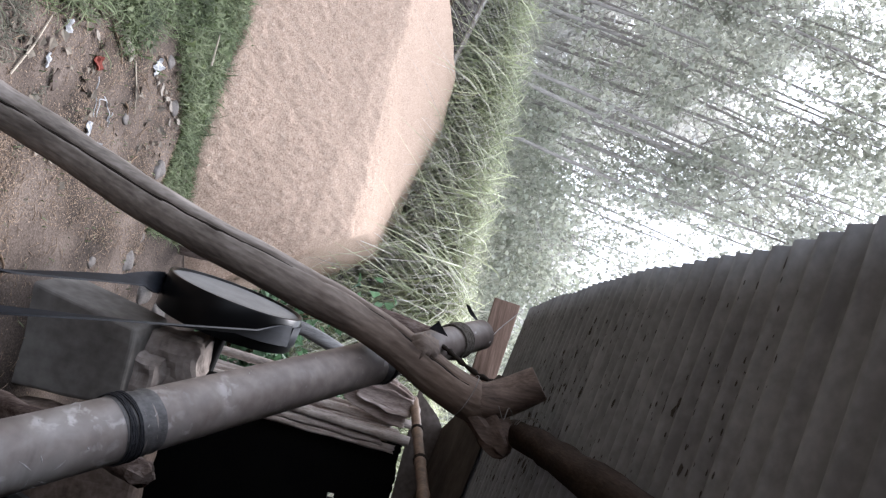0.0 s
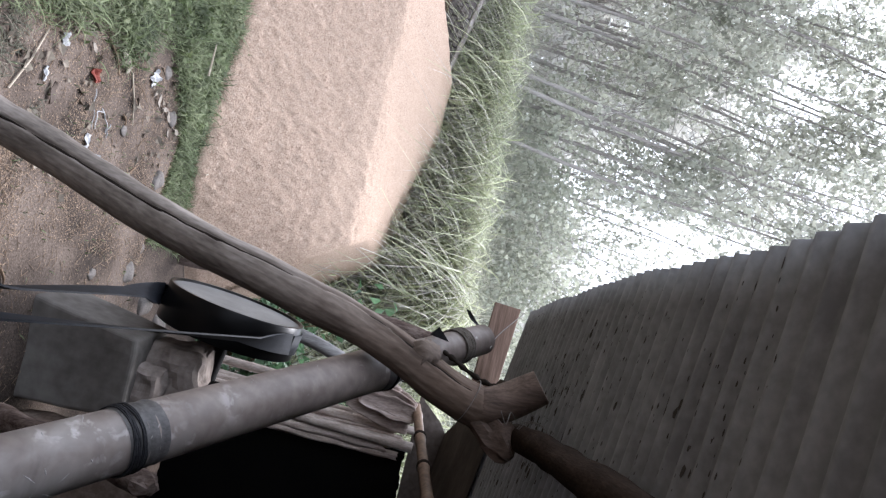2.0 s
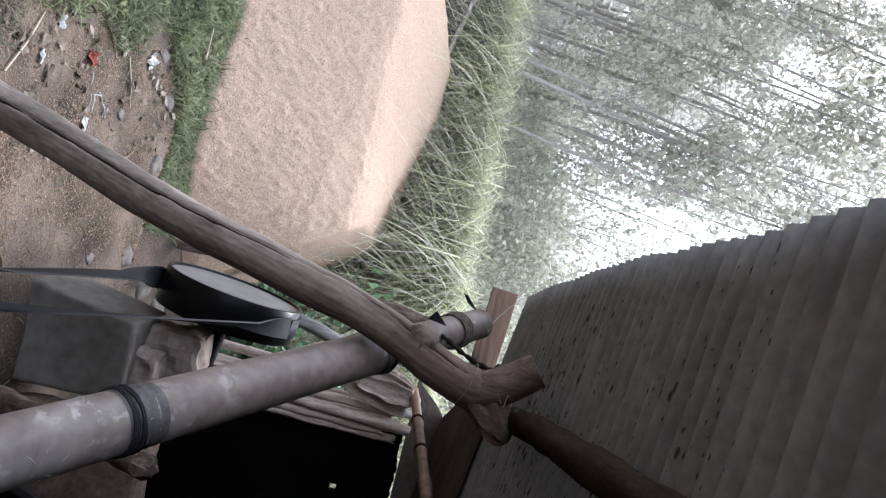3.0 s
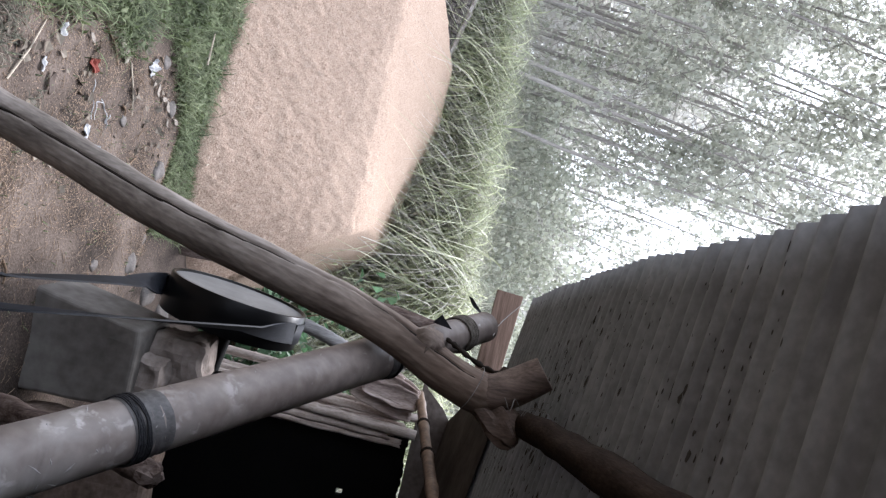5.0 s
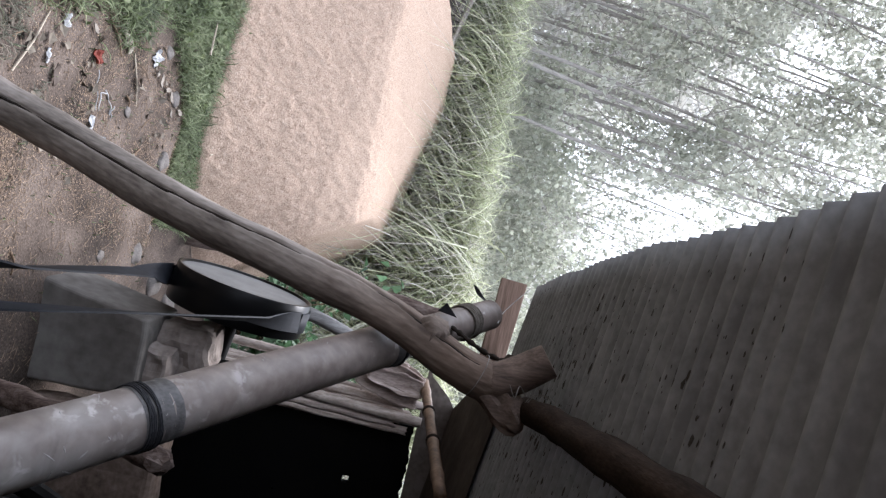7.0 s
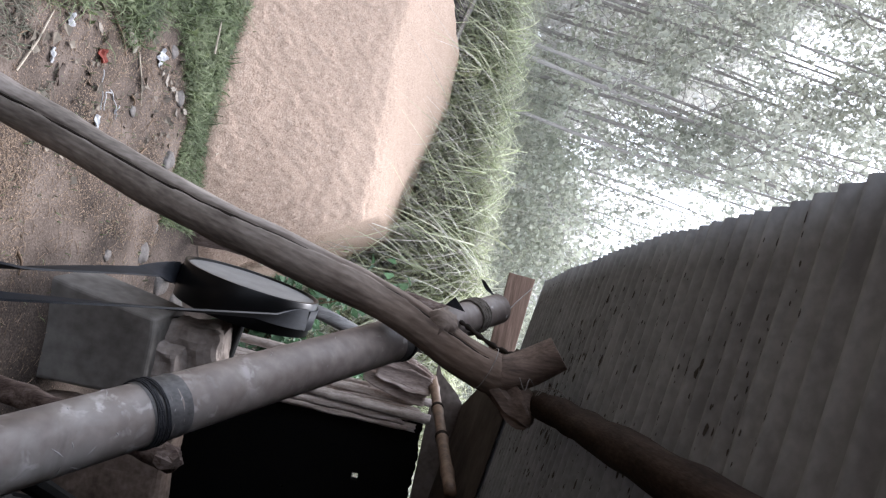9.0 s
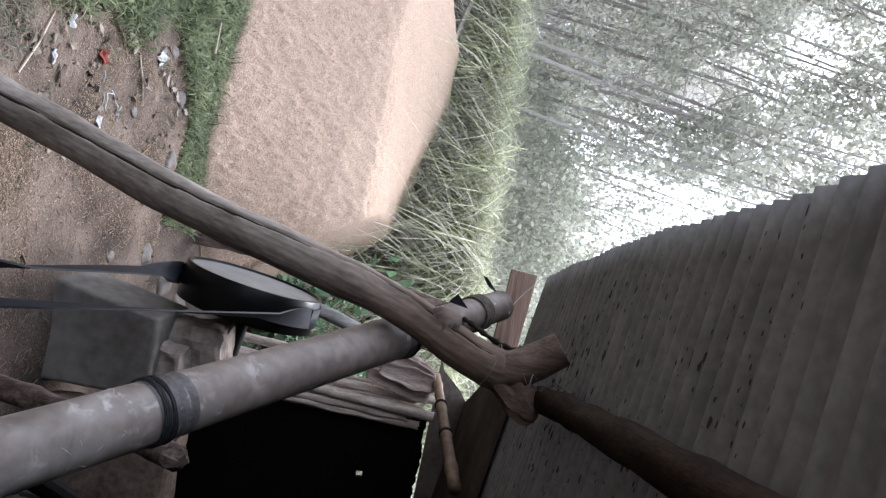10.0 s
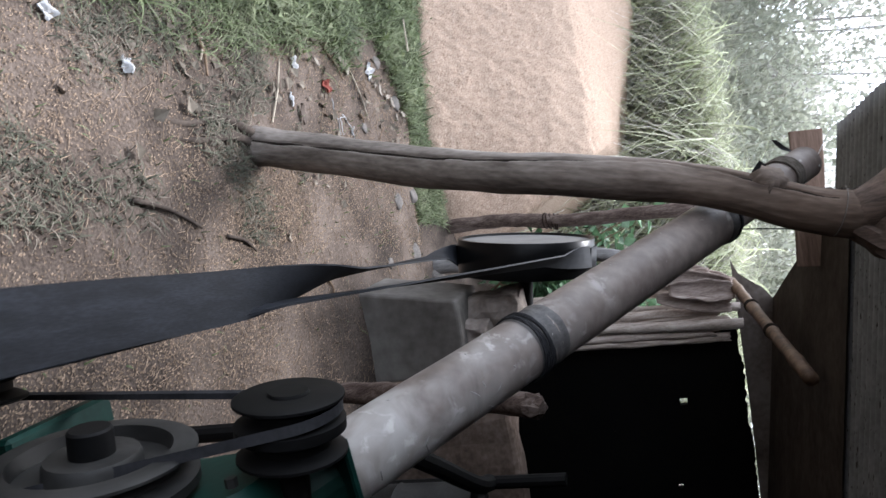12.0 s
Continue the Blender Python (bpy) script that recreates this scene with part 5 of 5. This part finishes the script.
    for x, y, k in ((-0.35, 3.55, 0.05), (-0.6, 3.75, 0.06), (-0.95, 3.7, 0.05), (-0.72, 3.2, 0.03), (-0.05, 3.75, 0.06), (-1.15, 3.5, 0.04), (0.0, 3.3, 0.03), (-0.4, 3.8, 0.045), (-0.2, 3.9, 0.05), (0.1, 4.2, 0.08), (0.25, 4.5, 0.1)):
        bm = bmesh.new()
        bmesh.ops.create_icosphere(bm, subdivisions=3, radius=k)
        for v in bm.verts:
            v.co *= 1 + 0.35 * noise.noise(v.co / k * 1.1 + Vector((x * 5, y * 5, 0)))
            v.co.z *= 0.5
        tagged(smooth(part("stone", bm, M_STONE)), "dull grey earthy stone half set in the ground", "stone", "yard stones").matrix_basis = pose(x, y, ground_z(x, y))
    v, f = [], []
    for _ in range(90000):
        if rng.random() < 0.4:
            x, y = rng.gauss(0.0, 0.45), rng.uniform(0.7, 2.6)
        elif rng.random() < 0.6:
            x, y = rng.uniform(-1.15, -0.1), rng.uniform(1.9, 4.0)
        else:
            x, y = rng.uniform(-1.3, 1.2), rng.uniform(0.6, 4.3)
        if noise.noise(Vector((x * 2.2, y * 2.2, 9))) < rng.uniform(-0.5, 0.25):
            continue
        a, L, w = rng.uniform(0, 6.283), rng.uniform(0.005, 0.012), rng.uniform(0.001, 0.0026)
        d, z = Vector((math.cos(a), math.sin(a), rng.uniform(-0.3, 0.3))), ground_z(x, y) + rng.uniform(0.001, 0.005)
        c, s = Vector((x, y, z)), Vector((-d.y, d.x, 0)) * w
        o = len(v)
        v += [c - d * L / 2, c + s + Vector((0, 0, 0.0015)), c + d * L / 2, c - s]
        f += [(o, o + 1, o + 2), (o, o + 2, o + 3)]
    tagged(part("husk_flakes", (v, f), M_FLAKE), "scattered pale rice husk flakes over the earth", "husk", kind="stuff")


build_litter()


def build_crumbs():
    """Straw, crumbs of earth and dead leaves, too small to pick apart."""
    rng = random.Random(17)
    bits = []
    for _ in range(2200):
        x, y = rng.uniform(-1.3, 0.6), rng.uniform(1.2, 4.0)
        L, a = rng.uniform(0.012, 0.06), rng.uniform(0, 6.283)
        p = Vector((x, y, ground_z(x, y) + 0.003))
        d = Vector((math.cos(a), math.sin(a), rng.uniform(-0.05, 0.12))) * L
        bits.append(tube([p, p + d * 0.5 + Vector((0, 0, 0.002)), p + d], [0.0009, 0.0013, 0.0007], 4))
    tagged(part("straw_bits", merged(*bits), M_FLAKE), "scattered bits of dry straw on the earth", "straw", kind="stuff")
    bits = []
    for _ in range(2400):
        x, y = rng.uniform(-1.4, 1.2), rng.uniform(0.7, 4.0)
        if noise.noise(Vector((x * 1.5, y * 1.5, 4))) < rng.uniform(-0.4, 0.3):
            continue
        k = rng.uniform(0.0012, 0.004) * (1.5 if rng.random() < 0.05 else 1)
        c = Vector((x, y, ground_z(x, y)))
        ring = [c + Vector((k * rng.uniform(0.7, 1.3) * math.cos(t), k * rng.uniform(0.7, 1.3) * math.sin(t), 0)) for t in (0, 1.05, 2.1, 3.1, 4.2, 5.2)]
        bits.append((ring + [c + Vector((0, 0, k * rng.uniform(0.5, 1.0)))], [(q, (q + 1) % 6, 6) for q in range(6)]))
    tagged(part("earth_crumbs", merged(*bits), M_DIRT), "small crumbs of dry earth", "earth", kind="stuff")
    v, f = [], []
    for _ in range(260):
        x, y = rng.gauss(-0.9, 0.35), rng.uniform(1.2, 3.9)
        leaf(v, f, Vector((x, y, ground_z(x, y) + 0.012)), rng.uniform(0.025, 0.06), rng)
    tagged(part("dead_leaves", (v, f), M_STRAW), "pale dead leaves caught at the grass edge", "leaves", kind="stuff")


build_crumbs()


# ---- wires and ties ----
def build_wires():
    w = base("thin_wire", pose(0, 0, 0), "thin steel wire from the pipe's mouth to the plank", "wire")
    part("strand", tube(spline([(-0.06, 2.28, 1.90), (-0.12, 2.5, 1.945), (-0.26, 2.92, 2.09)], 6), [0.0016] * 13, 6), M_WIRE, w)
    t = base("wire_tie", pose(0, 0, 0), "twisted pale wire tie at the fork and beam", "wire")
    loops = []
    for k, r in ((0, 0.04), (1, 0.042)):
        loops.append(tube([Vector((0.155, 1.62 + 0.015 * k, 1.98)) + Vector((math.cos(a), 0.25 * math.sin(2 * a), math.sin(a))) * r for a in np.linspace(0, 6.0, 22)], [0.001] * 22, 6))
    loops.append(tube(spline([(0.12, 1.62, 1.93), (0.10, 1.60, 1.91), (0.13, 1.58, 1.90), (0.10, 1.57, 1.88)], 4), [0.0011] * 13, 6))
    part("twist", merged(*loops), M_TWINE, t)
    g = base("dark_string", pose(0, 0, 0), "thin dark string tied between the pipe and the fork", "string")
    part("strand", tube(spline([(0.10, 1.98, 1.60), (0.12, 1.95, 1.73), (0.145, 1.90, 1.86)], 5), [0.0018] * 11, 6), M_RUBBER, g)
    n = base("twine_tie", pose(0, 0, 0), "thin pale twine tied round the fork of the post", "twine")
    ring = [Vector((0.098, 1.68, 1.805)) + (Vector((0.55, -0.1, -0.2)).normalized() * math.cos(a) + Vector((-0.05, -1, 0.1)).normalized() * math.sin(a)) * 0.061 for a in np.linspace(0, 6.283, 28)]
    part("loop", tube(ring, [0.0011] * 28, 6), M_TWINE, n)
    s = base("black_scrap", pose(-0.13, 2.42, 1.865), "torn black rubber strip hanging on the wire", "scrap")
    pts = spline([(0.03, 0, 0.035), (0.0, 0, 0.0), (-0.02, 0.01, -0.03), (-0.055, 0.0, -0.06)], 6)
    verts, faces = [], []
    for k, p in enumerate(pts):
        w2 = 0.012 * (0.4 + math.sin(math.pi * (0.15 + 0.8 * k / len(pts))))
        p = Vector(p)
        for q in ((w2, 0.002), (w2, -0.002), (-w2, -0.002), (-w2, 0.002)):
            verts.append(p + Vector((q[0] * 0.3, q[1], q[0])))
    for k in range(len(pts) - 1):
        for e in range(4):
            g = (e + 1) % 4
            faces.append((k * 4 + e, k * 4 + g, k * 4 + 4 + g, k * 4 + 4 + e))
    part("strip", (verts, faces), M_RUBBER, s)


build_wires()


# ---- what moves: pulleys turn, belt strands flutter ----
def motions():
    steps = [round(0.1 * k, 1) for k in range(121)]
    for ob, rate in ((wheel, 60), (big_pulley, -71), (small_pulley, -83), (drum, 77), (low_pulley, -66)):
        start = ob.matrix_basis.copy()
        walk(ob, [(t, start @ pose(0, 0, 0, rate * k)) for k, t in enumerate(steps)])
    for ob, phase in ((strand_low, 0.0), (strand_high, 1.7)):
        at = Vector(ob.location)
        walk(ob, [(t, pose(*at, 0.5 * math.sin(k * 2.4 + phase), 0, 0.35 * math.sin(k * 1.7 + phase))) for k, t in enumerate(steps)])


motions()
